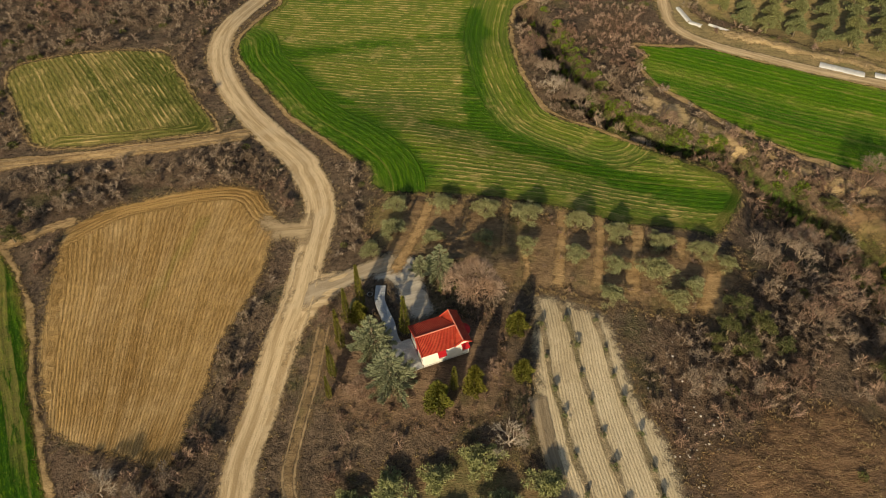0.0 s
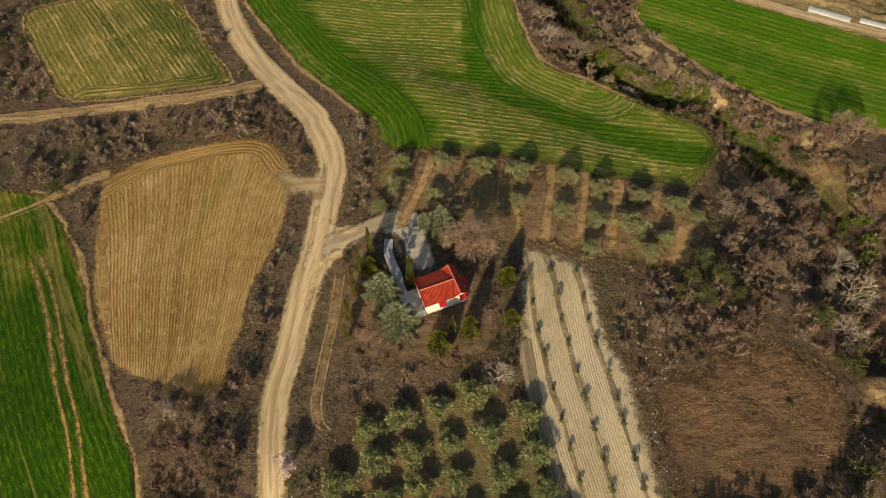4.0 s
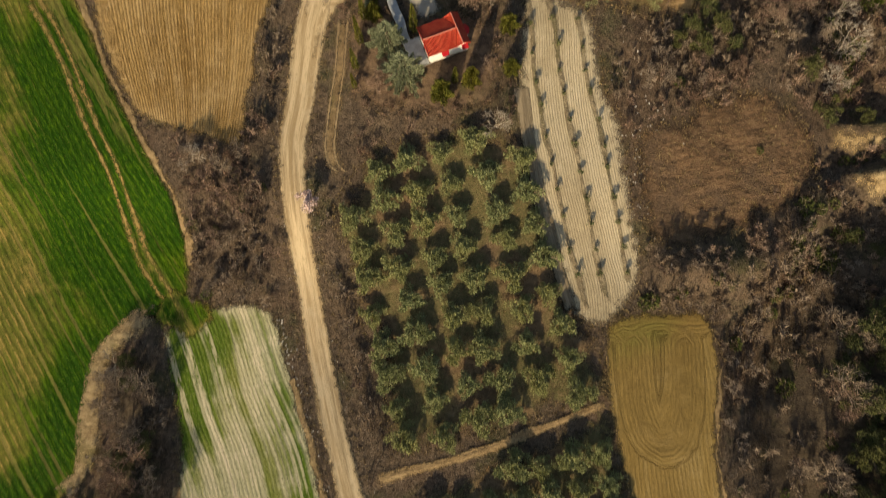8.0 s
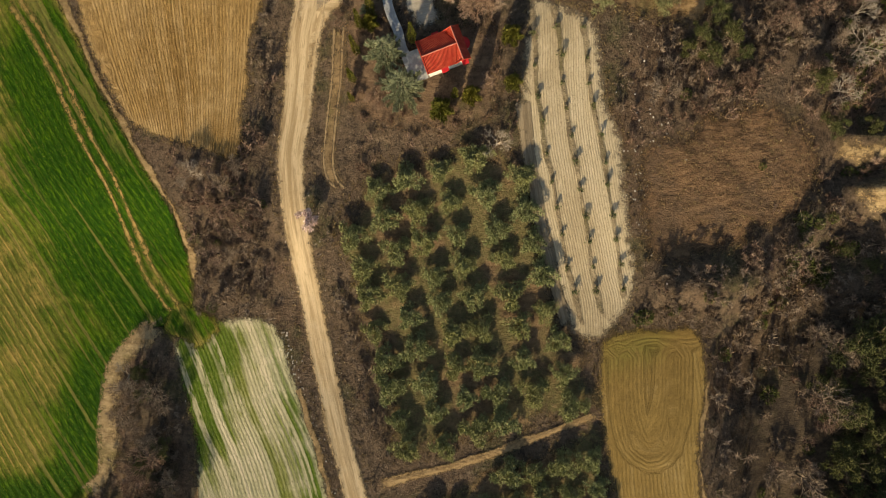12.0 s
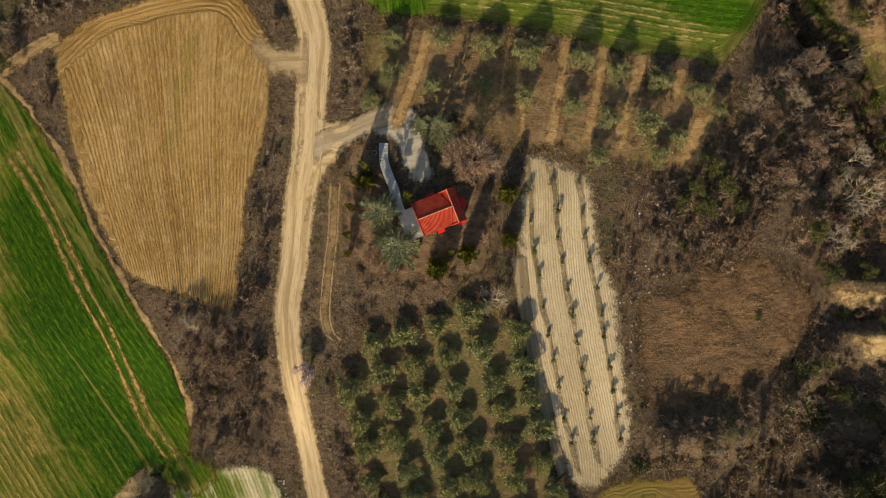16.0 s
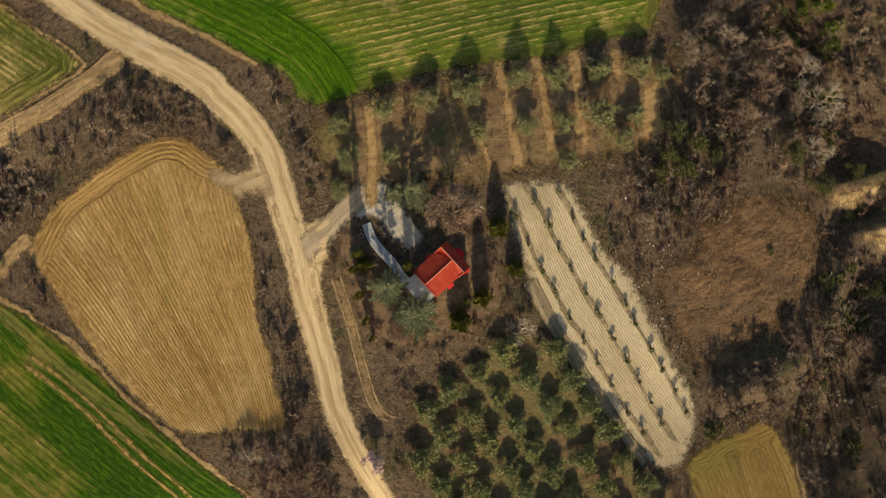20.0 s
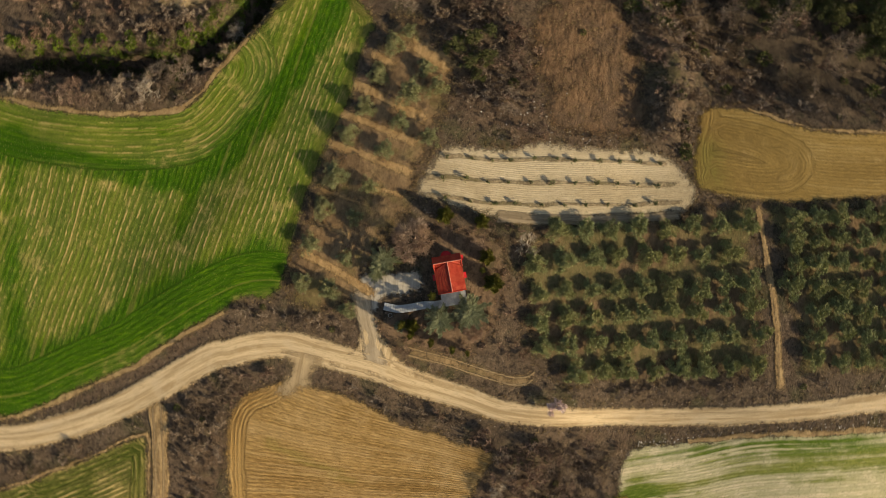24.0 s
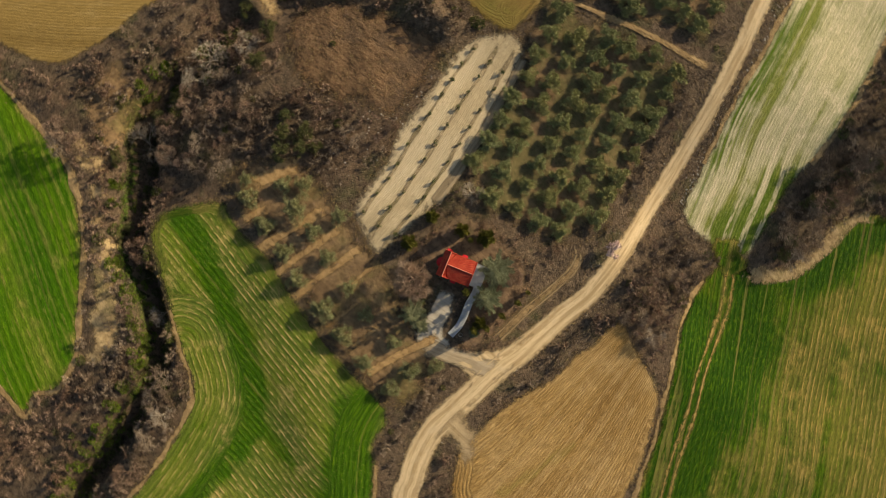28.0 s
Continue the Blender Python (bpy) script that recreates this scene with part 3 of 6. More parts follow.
# Straw colour that also paints the sunlit gaps between tree shadows.
SUN_LANE = orchard_mat("mown_sunlit_lane", (0.34, 0.215, 0.1), (0.5, 0.33, 0.16), (0.22, 0.19, 0.06), 0.6, 0.7)
OLIVE = leaf_mat("olive_leaves", (0.075, 0.088, 0.036), (0.32, 0.335, 0.18))
OLIVE_DARK = leaf_mat("dark_olive_leaves", (0.075, 0.09, 0.036), (0.19, 0.21, 0.1))
OLIVE_YOUNG = leaf_mat("young_olive_leaves", (0.115, 0.134, 0.054), (0.3, 0.322, 0.152))
CEDAR = leaf_mat("blue_needles", (0.08, 0.11, 0.064), (0.35, 0.385, 0.25))
CYPRESS = leaf_mat("cypress_leaves", (0.045, 0.058, 0.01), (0.15, 0.145, 0.03))
EVERGREEN = leaf_mat("evergreen_leaves", (0.034, 0.042, 0.016), (0.115, 0.125, 0.048))
BUSH_GREEN = leaf_mat("green_bush_leaves", (0.035, 0.05, 0.014), (0.125, 0.14, 0.04))
IVY = leaf_mat("ivy_leaves", (0.036, 0.07, 0.008), (0.135, 0.195, 0.026))
BLOSSOM = leaf_mat("pale_blossom", (0.6, 0.46, 0.46), (0.85, 0.72, 0.72))
DEAD = leaf_mat("dry_leaves", (0.075, 0.05, 0.034), (0.19, 0.125, 0.08))
TWIG = twig_mat("brown_twigs", (0.06, 0.046, 0.036), (0.44, 0.34, 0.255))
TWIG_RED = twig_mat("reddish_twigs", (0.07, 0.046, 0.036), (0.43, 0.3, 0.225))
TWIG_GREY = twig_mat("grey_twigs", (0.075, 0.058, 0.046), (0.46, 0.365, 0.28))
TWIG_PALE = twig_mat("pale_pinkish_twigs", (0.2, 0.142, 0.106), (0.47, 0.352, 0.27))
BARK = plain_mat("olive_bark", (0.1, 0.08, 0.06), (0.18, 0.15, 0.098), 3.0, 0.9, 0.6)
BARK_PALE = plain_mat("pale_bark", (0.31, 0.26, 0.21), (0.43, 0.37, 0.3), 3.0, 0.85, 0.5)
BLADE = leaf_mat("dry_grass_blades", (0.13, 0.095, 0.045), (0.36, 0.27, 0.14))
STONE = plain_mat("field_stone", (0.42, 0.38, 0.33), (0.62, 0.58, 0.52), 2.0, 0.9, 0.5)
WALL = plain_mat("whitewashed_plaster", (0.74, 0.72, 0.66), (0.82, 0.8, 0.75), 0.9, 0.85, 0.15)
TILE = plain_mat("red_roof_tile", (0.34, 0.036, 0.022), (0.43, 0.068, 0.038), 1.2, 0.5, 0.2)
RIDGE_TILE = plain_mat("pale_red_ridge_tile", (0.5, 0.14, 0.1), (0.6, 0.24, 0.18), 2.0, 0.6, 0.2)
RED = plain_mat("bright_red_paint", (0.38, 0.012, 0.018), (0.46, 0.02, 0.028), 2.0, 0.4, 0.05)
SLAB = plain_mat("grey_paving", (0.39, 0.4, 0.41), (0.5, 0.51, 0.52), 1.5, 0.8, 0.3)
SLAB_BED = plain_mat("mortar_bed", (0.28, 0.275, 0.26), (0.35, 0.34, 0.33), 2.0, 0.95, 0.3)
PLASTIC = plain_mat("white_sheeting", (0.5, 0.5, 0.49), (0.66, 0.66, 0.64), 1.0, 0.45, 0.3)
METAL = plain_mat("weathered_steel", (0.2, 0.18, 0.16), (0.32, 0.29, 0.26), 4.0, 0.5, 0.1, 0.6)
WOOD = plain_mat("grey_timber", (0.15, 0.098, 0.085), (0.25, 0.2, 0.15), 4.0, 0.85, 0.4)
GLASS = plain_mat("dark_window_glass", (0.02, 0.025, 0.03), (0.03, 0.035, 0.04), 2.0, 0.1, 0.0)
BANK_CLAY = orchard_mat("bank_clay", (0.34, 0.24, 0.125), (0.52, 0.385, 0.21), (0.3, 0.22, 0.11), 0.5, 0.9)
CLAY = orchard_mat("eroded_clay", (0.36, 0.245, 0.12), (0.56, 0.41, 0.22), (0.26, 0.175, 0.09), 0.5, 2.4)


# ---- mesh helpers ----
def mesh_of(name, verts, faces, mats, index=None, smooth=False):
    me = bpy.data.meshes.new(name)
    verts, faces = np.asarray(verts, np.float32), np.asarray(faces, np.int32)
    k = faces.shape[1]
    me.vertices.add(len(verts))
    me.vertices.foreach_set("co", verts.ravel())
    me.loops.add(faces.size)
    me.loops.foreach_set("vertex_index", faces.ravel())
    me.polygons.add(len(faces))
    me.polygons.foreach_set("loop_start", np.arange(0, faces.size, k, dtype=np.int32))
    for m in mats if isinstance(mats, (list, tuple)) else [mats]:
        me.materials.append(m)
    if index is not None:
        me.polygons.foreach_set("material_index", np.asarray(index, np.int32))
    me.polygons.foreach_set("use_smooth", np.full(len(faces), smooth))
    me.update(calc_edges=True)
    return me


def part(name, shape, material, parent, label=""):
    """One mesh object under a thing or under a part; shape is a bmesh or a mesh."""
    if isinstance(shape, bmesh.types.BMesh):
        me = bpy.data.meshes.new(name)
        shape.to_mesh(me)
        shape.free()
        me.materials.append(material)
    else:
        me = shape
    ob = new(name, me)
    ob.parent = parent
    return tagged(ob, label) if label else ob


def thing(name, m, label, category, group="", kind=""):
    ob = new(name)
    ob.empty_display_size = 0.3
    ob.matrix_world = m
    return tagged(ob, label, category, group, kind)


def box_bm(sx, sy, sz, m=None, bevel=0.0):
    bm = bmesh.new()
    bmesh.ops.create_cube(bm, size=1)
    bmesh.ops.scale(bm, vec=(sx, sy, sz), verts=bm.verts)
    if bevel:
        bmesh.ops.bevel(bm, geom=bm.edges[:], offset=bevel, segments=1, affect="EDGES")
    if m is not None:
        bm.transform(m)
    return bm


def prisms(a, b, ra, rb, sides=3):
    """Many tapered sticks at once, from the points a to b: verts and triangles."""
    a, b = np.asarray(a, float), np.asarray(b, float)
    ra, rb = np.broadcast_to(ra, len(a)), np.broadcast_to(rb, len(a))
    d = b - a
    d = d / np.maximum(np.linalg.norm(d, axis=1, keepdims=True), 1e-6)
    ref = np.where(np.abs(d[:, 2:3]) > 0.9, np.array([[1.0, 0, 0]]), np.array([[0, 0, 1.0]]))
    u = np.cross(d, ref)
    u = u / np.maximum(np.linalg.norm(u, axis=1, keepdims=True), 1e-6)
    w = np.cross(d, u)
    ang = np.arange(sides) * 2 * math.pi / sides
    ring = np.cos(ang)[None, :, None] * u[:, None] + np.sin(ang)[None, :, None] * w[:, None]
    va, vb = a[:, None] + ring * ra[:, None, None], b[:, None] + ring * rb[:, None, None]
    verts = np.concatenate([va, vb], 1).reshape(-1, 3)
    base = (np.arange(len(a)) * 2 * sides)[:, None]
    f = []
    for i in range(sides):
        j = (i + 1) % sides
        f += [np.concatenate([base + i, base + j, base + sides + j], 1), np.concatenate([base + i, base + sides + j, base + sides + i], 1)]
    return verts, np.concatenate(f)


def leaves(centres, outward, length, width, r, droop=0.0, kite=True):
    """Kite-shaped leaf sprays that stand out from the centres: verts and triangles."""
    n = len(centres)
    d = outward + r.normal(0, 0.45, (n, 3))
    d[:, 2] -= droop
    d = d / np.maximum(np.linalg.norm(d, axis=1, keepdims=True), 1e-6)
    side = np.cross(d, r.normal(0, 1, (n, 3)))
    side = side / np.maximum(np.linalg.norm(side, axis=1, keepdims=True), 1e-6)
    up = np.cross(d, side)
    ln, wd = length * r.uniform(0.7, 1.35, (n, 1)), width * r.uniform(0.7, 1.3, (n, 1))
    tip, mid = centres + d * ln, centres + d * ln * 0.45 + up * ln * 0.12
    if not kite:
        v = np.stack([centres - side * wd, centres + side * wd, tip], 1).reshape(-1, 3)
        return v, np.arange(3 * n).reshape(-1, 3)
    v = np.stack([centres, mid + side * wd, tip, mid - side * wd], 1).reshape(-1, 3)
    k = (np.arange(n) * 4)[:, None]
    return v, np.concatenate([np.concatenate([k, k + 1, k + 2], 1), np.concatenate([k, k + 2, k + 3], 1)])


def join(*pieces):
    vs, fs, at = [], [], 0
    for v, f in pieces:
        vs.append(v)
        fs.append(f + at)
        at += len(v)
    return np.concatenate(vs), np.concatenate(fs)


def ball(r, n):
    p = r.normal(0, 1, (n, 3))
    return p / np.linalg.norm(p, axis=1, keepdims=True)


# ---- the lie of the land ----
GROVE_LANE = [(-11.5, -73.4), (-4, -71.6), (6, -68.8), (16, -65.2), (27, -61)]
BANK_PATH = [(68.3, -33.9), (65.0, -39.2), (56.5, -45.1), (52.7, -48.3), (50.2, -52.2)]
FLAT = [curve(p, True, 3.0) for p in (BROWN, NORTHWEST, GREEN, GREEN_EAST, GREEN_WEST, PALE, TAN, FAR_TAN, CROP, GROVE, GROVE_SOUTH, ORCHARD, COURT, YARD)]
LINES = [(curve(ROAD_LINE, False, 3.0), 4.0), (curve(FIELD_TRACK, False, 3.0), 3.0), (curve(NE_ROAD, False, 3.0), 4.0), (curve(NW_TRACK, False, 3.0), 2.0),
         (curve(DRIVE_LINE, False, 3.0), 3.0), (curve(WEST_TRACK, False, 3.0), 1.6), (curve(GROVE_LANE, False, 3.0), 2.0)]
RIDGE_LINE = curve([(37.3, -38.4), (46.5, -38.2), (54.7, -36.8), (62.6, -32.2), (67.8, -25.6)], False, 3.0)
DITCH_LINE, RAVINE_LINE = curve(DITCH, False, 3.0), curve(RAVINE_EAST, False, 3.0)


def lumps(q, scale, seed):
    return np.array([noise.noise(Vector((x * scale, y * scale, seed))) for x, y in q])


def flat_reach(q):
    d = np.full(len(q), 1e9)
    for p in FLAT:
        near = (q[:, 0] > p[:, 0].min() - 8) & (q[:, 0] < p[:, 0].max() + 8) & (q[:, 1] > p[:, 1].min() - 8) & (q[:, 1] < p[:, 1].max() + 8)
        if near.any():
            k = q[near]
            d[near] = np.minimum(d[near], np.where(inside(p, k), 0.0, reach(p, k)))
    for p, w in LINES:
        d = np.minimum(d, np.maximum(reach(p, q, False) - w, 0))
    return d


# spot heights of the gentle relief: the chapel stands on a knoll
SPOTS = [(-10, 13, 6.2), (-1, 3, 6.0), (-5, 21, 5.9), (-10, 33, 5.6), (8, 15, 5.6), (18, 26, 4.6), (12, -5, 5.0), (10, -14, 3.5), (31, -15, 2.2), (45, 22, 2.2), (57, 38, 1.4),
         (46, 44, 1.0), (21, 65, 2.4), (-26, -18, 2.0), (-28, 3, 1.7), (-23, 17, 2.2), (-29, 28, 2.0), (-40, 34, 1.2), (-36, -5, 1.8), (-56, -4, 0.1), (-66, 27, 0.0), (-48, 60, 2.0),
         (-68, 87, 2.4), (-45, -45, -2.4), (-28, -54, -1.2), (-12, -72, 2.1), (-57, -50, -2.8), (-73, -58, -2.0), (24, -47, 1.6), (45, -46, -0.7), (32, -60, 1.5), (0, -35, 2.4), (90, 84, 0.3)]
SPOTS = np.array(SPOTS, float)


def relief(q):
    """The smooth height of the land, which fields, roads and yards follow."""
    q = np.atleast_2d(np.asarray(q, float))
    w = np.exp(-((q[:, None] - SPOTS[None, :, :2]) ** 2).sum(2) / 242.0)
    return (w @ SPOTS[:, 2] + 0.024) / (w.sum(1) + 0.03)


def land(q):
    """Height of the ground: the smooth relief under fields and roads, lumpy between, cut by the ditch and the ravine."""
    q = np.asarray(q, float)
    d = flat_reach(q)
    m = np.clip((d - 0.3) / 6.0, 0, 1)
    m = m * m * (3 - 2 * m)
    z = relief(q) + m * (1.5 * lumps(q, 0.06, 3.0) + 0.5 * lumps(q, 0.22, 5.0)) - 0.08
    z += m * 3.4 * np.exp(-(reach(RIDGE_LINE, q, False) / 4.2) ** 2)
    side = np.clip(d / 2.5, 0, 1)
    z -= side * 7.0 * np.exp(-(reach(DITCH_LINE, q, False) / 3.0) ** 4)
    z -= side * 4.5 * np.exp(-(reach(RAVINE_LINE, q, False) / 8.0) ** 2)
    for foot in (-17.0, -26.5):
        z += 3.2 * np.exp(-((q[:, 0] - 77.5) / 6.0) ** 4) * (np.clip((q[:, 1] - foot) / 6.0, 0, 1) - np.clip((q[:, 1] - foot - 6.0) / 2.5, 0, 1))
    far = np.hypot(q[:, 0], q[:, 1])
    z += np.clip((far - 170) / 500, 0, 1) * 22 * (lumps(q, 0.004, 8.0))
    return z


def land_at(x, y):
    return float(land([(x, y)])[0])


def axis(lo, hi, step):
    core = list(np.arange(lo, hi + 0.01, step))
    out, gap = [hi], step
    while out[-1] < 1500:
        gap *= 1.35
        out.append(out[-1] + gap)
    low, gap = [lo], step
    while low[-1] > -1500:
        gap *= 1.35
        low.append(low[-1] - gap)
    return np.array(low[:0:-1] + core + out[1:])


gx, gy = axis(-130, 135, 1.25), axis(-130, 140, 1.25)
XX, YY = np.meshgrid(gx, gy)
flat_xy = np.stack([XX.ravel(), YY.ravel()], 1)
height = land(flat_xy)
nx, ny = len(gx), len(gy)
cell = (np.arange(ny - 1)[:, None] * nx + np.arange(nx - 1)[None]).ravel()
ground = new("ground", mesh_of("ground", np.c_[flat_xy, height], np.stack([cell, cell + 1, cell + nx + 1, cell + nx], 1), SOIL, smooth=True))
tagged(ground, "brown scrubland soil with dry grass and leaf litter", "ground", kind="structure")


def sheet(name, outline, mat, label, z=0.05, turn=0.0, grid=1.8, worn=(), rough=0.35, category="field", guide=None, drape=False, heads=(), fan=None):
    """A piece of ground cover with its own rim, fitted inside a plan outline; it carries its row direction and its distance from the edge."""
    from mathutils.geometry import delaunay_2d_cdt
    rim = wobble(curve(outline, True, 0.9), rough, z * 100)
    n = len(rim)
    lo, hi = rim.min(0), rim.max(0)
    gx, gy = np.meshgrid(np.arange(lo[0], hi[0], grid), np.arange(lo[1], hi[1], grid))
    q = np.stack([gx.ravel(), gy.ravel()], 1)
    q = q[inside(rim, q)]
    q = q[reach(rim, q) > 0.7]
    pts = [Vector(p) for p in np.concatenate([rim, q])]
    v, _, f, *_ = delaunay_2d_cdt(pts, [(i, (i + 1) % n) for i in range(n)], [], 1, 1e-4)
    xy = np.array([tuple(p) for p in v])
    edge = reach(rim, xy)
    zz = z + 0.05 * lumps(xy, 0.15, 2.0) * np.clip(edge, 0, 1)
    top = np.c_[xy, np.maximum(zz, z - 0.03) + relief(xy)]
    if drape:
        top[:, 2] = land(xy) + z * np.clip(edge / 1.5, 0, 1) * (1 + 0.8 * lumps(xy, 0.6, 4.0)) + 0.04
    k = len(top)
    skirt = np.c_[rim, relief(rim) - 0.45]
    if drape:
        skirt[:, 2] = land(rim) - 0.4
    verts = np.concatenate([top, np.c_[rim, skirt[:, 2] + (0.44 if drape else 0.45 + z)], skirt])
    faces = [tuple(t) for t in f] + [(k + i, k + n + i, k + n + (i + 1) % n) for i in range(n)] + [(k + i, k + n + (i + 1) % n, k + (i + 1) % n) for i in range(n)]
    me = mesh_of(name, verts, np.array(faces), mat, smooth=True)
    c, s = math.cos(turn), math.sin(turn)
    e = np.concatenate([edge, np.zeros(2 * n)])
    rows = np.c_[-verts[:, 0] * s + verts[:, 1] * c, verts[:, 0] * c + verts[:, 1] * s, e]
    if guide:
        g = curve(guide, False, 1.5)
        off = verts[:, None, :2] - g[None]
        k0 = np.clip((off ** 2).sum(2).argmin(1), 0, len(g) - 2)
        d = g[k0 + 1] - g[k0]
        rows[:, 0] = (d[:, 0] * (verts[:, 1] - g[k0, 1]) - d[:, 1] * (verts[:, 0] - g[k0, 0])) / np.hypot(d[:, 0], d[:, 1])
    if fan:
        (ax, ay), (bx, by), (cx, cy), (dx, dy) = fan
        to_west = np.abs((bx - ax) * (verts[:, 1] - ay) - (by - ay) * (verts[:, 0] - ax)) / math.hypot(bx - ax, by - ay)
        to_east = np.abs((dx - cx) * (verts[:, 1] - cy) - (dy - cy) * (verts[:, 0] - cx)) / math.hypot(dx - cx, dy - cy)
        rows[:, 0] = to_west / (to_west + to_east) * math.hypot(cx - ax, cy - ay)
    me.attributes.new("rows", "FLOAT_VECTOR", "POINT").data.foreach_set("vector", rows.astype(np.float32).ravel())
    w = np.zeros(len(verts))
    turns = np.zeros((len(verts), 3))
    for side, wide, amount in heads:
        d = reach(curve(side, False, 1.5), verts[:, :2], False)
        on = np.clip((wide - d) / 2.0 + 0.5, 0, 1)
        first = on > turns[:, 1]
        turns[first, 0], turns[first, 1] = d[first], on[first]
        w += amount * on
    me.attributes.new("heads", "FLOAT_VECTOR", "POINT").data.foreach_set("vector", turns.astype(np.float32).ravel())
    for patch, amount, *width in worn:
        if width:
            w += amount * np.exp(-(reach(curve(patch, False, 2.0), verts[:, :2], False) / width[0]) ** 4)
            continue
        p = curve(patch, True, 2.0)
        dd = reach(p, verts[:, :2])
        w += amount * np.clip(np.where(inside(p, verts[:, :2]), dd, -dd) / 12 + 0.5, 0, 1)
    me.attributes.new("worn", "FLOAT", "POINT").data.foreach_set("value", w.astype(np.float32))
    ob = new(name, me)
    return tagged(ob, label, category, kind="structure")


DRY_SOUTH = [(-3, 37.5), (18, 34), (38, 30.5), (50, 29.5), (53, 35), (36, 42), (16, 48), (4, 52), (-6, 45)]
DRY_NORTH = [(-34.9, 102.9), (-21.1, 111.1), (2.8, 110.9), (7.7, 92.8), (8.5, 74.7), (12.4, 56.9), (2.6, 46.2), (-8.7, 50), (-14.7, 62.5), (-24.8, 76.2), (-31.8, 88.4)]
BAND_WEST = [(-5, 40.5), (-11.5, 49.5), (-19.5, 59.4), (-27.5, 70), (-35.5, 79.5), (-42.5, 89)]
BAND_EAST = [(7.1, 110), (7.3, 102.2), (6.8, 86.3), (6.6, 68.3), (9.2, 58.1), (15.1, 51.4), (21.8, 47.6), (31.8, 43.3), (45.5, 37.7), (54.3, 35.9)]
BAND_NORTH = [(9.4, 99.5), (2.2, 97.5), (-8.6, 96), (-23, 92.9), (-34.2, 88.7)]
BAND_LOOP = [(6.7, 59.1), (3.5, 57.3), (-0.2, 59.1), (-4, 57.7)]
LUSH_LANE = [(-50, -30), (-57.8, -23), (-64.7, -11.4), (-71.7, 3.7)]
LUSH_RIM = [(-63, -52), (-66, -62), (-68, -72), (-75, -77), (-90, -79)]
LUSH_BEND = [(-72.4, -18.9), (-65.6, -32.8), (-59.1, -42), (-55, -47.2)]
DRY_CORNER = [(-74.4, -27.4), (-71.6, -41.1), (-77.1, -51), (-85.6, -41.6), (-89.4, -23.9), (-87.9, -11.7)]
DRY_WEST = [(-119.5, -20.3), (-98.1, -25.3), (-86.1, -38.9), (-76.3, -52.3), (-74.3, -60.4), (-80.3, -64.4), (-99.6, -50.1), (-121.9, -44.9)]
PALE_BAND = [(-38.5, -61), (-35.5, -53), (-31.4, -46.9), (-27.8, -51.9), (-26.1, -58), (-29.2, -60.5), (-31, -66), (-29.6, -74), (-26.5, -88), (-22, -108), (-29, -122), (-34, -105), (-38.5, -88), (-39.6, -76)]
GREEN_EDGE = [(-49.1, -46.3), (-40, -46), (-36.2, -50.5), (-37, -57), (-39.5, -64), (-43, -69), (-46.8, -72.4), (-51.1, -60.5)]
GREEN_SIDE = [(-29.5, -61), (-26.8, -68), (-24.5, -77), (-22, -87), (-17.5, -102)]
GREEN_TIP = [(28.1, -47.1), (38.2, -46.2), (40.2, -50.1), (33.1, -54), (28.1, -54.9)]
BROWN_HEAD = [(-66, 33), (-60, 35.2), (-53, 37), (-46, 38.2), (-40, 38.5), (-36, 36)]
BROWN_STREAK = [(-44, 32), (-46, 25), (-47.5, 18), (-49, 12)]
PALE_END = [(-38.7, -12.4), (-34.7, -4.6), (-34.7, 3.3), (-37.7, -0.7), (-41.7, -6.5), (-50.8, -8.6), (-54.8, -8.6), (-48.8, -14.5)]

sheet("field", BROWN, STUBBLE, "golden brown stubble field with straight drill rows", 0.06, radians(103), worn=[(PALE_END, 0.9), (BROWN_HEAD, -0.5, 2.6), (BROWN_STREAK, -0.55, 1.6)], heads=[([(-71, 29), (-63, 36.2), (-56.7, 38.3), (-48.5, 40.2), (-41.4, 41.1), (-36, 39.5), (-32, 34)], 4.2, 0.4)], fan=((-70, 30), (-57, -10), (-29.5, 28), (-36, -16)))
sheet("field", NORTHWEST, MIXED, "small field with thin green rows and dry stubble", 0.05, radians(127), heads=[([(-80, 52.6), (-62.9, 53.9), (-50, 56.5), (-48.5, 59), (-55, 69), (-61, 78)], 4.0, 0.0)])
sheet("field", GREEN, GREEN_CROP, "bright green winter crop field with dry streaks", 0.06, radians(-6), worn=[(DRY_NORTH, 0.5), (DRY_SOUTH, 0.32), (BAND_WEST, -1.3, 5.2), (BAND_EAST, -1.6, 3.2), (BAND_NORTH, -1.3, 2.8), (BAND_LOOP, -1.2, 2.4)], heads=[([(-13, 26), (-13.8, 38), (-18.5, 46), (-26.7, 55.5), (-33.8, 62.8), (-40.5, 72.4), (-47.8, 82.7), (-51, 92)], 10.0, -1.0), ([(32.6, 57.7), (24.1, 62.1), (21, 67.3), (18.2, 78.6), (16.8, 95.3), (18.7, 111), (22, 125)], 12.0, 0.0)])
sheet("field", GREEN_EAST, GREEN_LUSH, "lush green crop field beyond the ditch", 0.06, radians(-24))
sheet("field", GREEN_WEST, GREEN_BANDED, "large green crop field with long pale wheel lines", 0.065, radians(121), worn=[(DRY_WEST, 0.6), (DRY_CORNER, 0.55), (LUSH_LANE, -1.2, 6.5), (LUSH_BEND, -1.0, 5.0), (LUSH_RIM, -1.0, 4.0)])
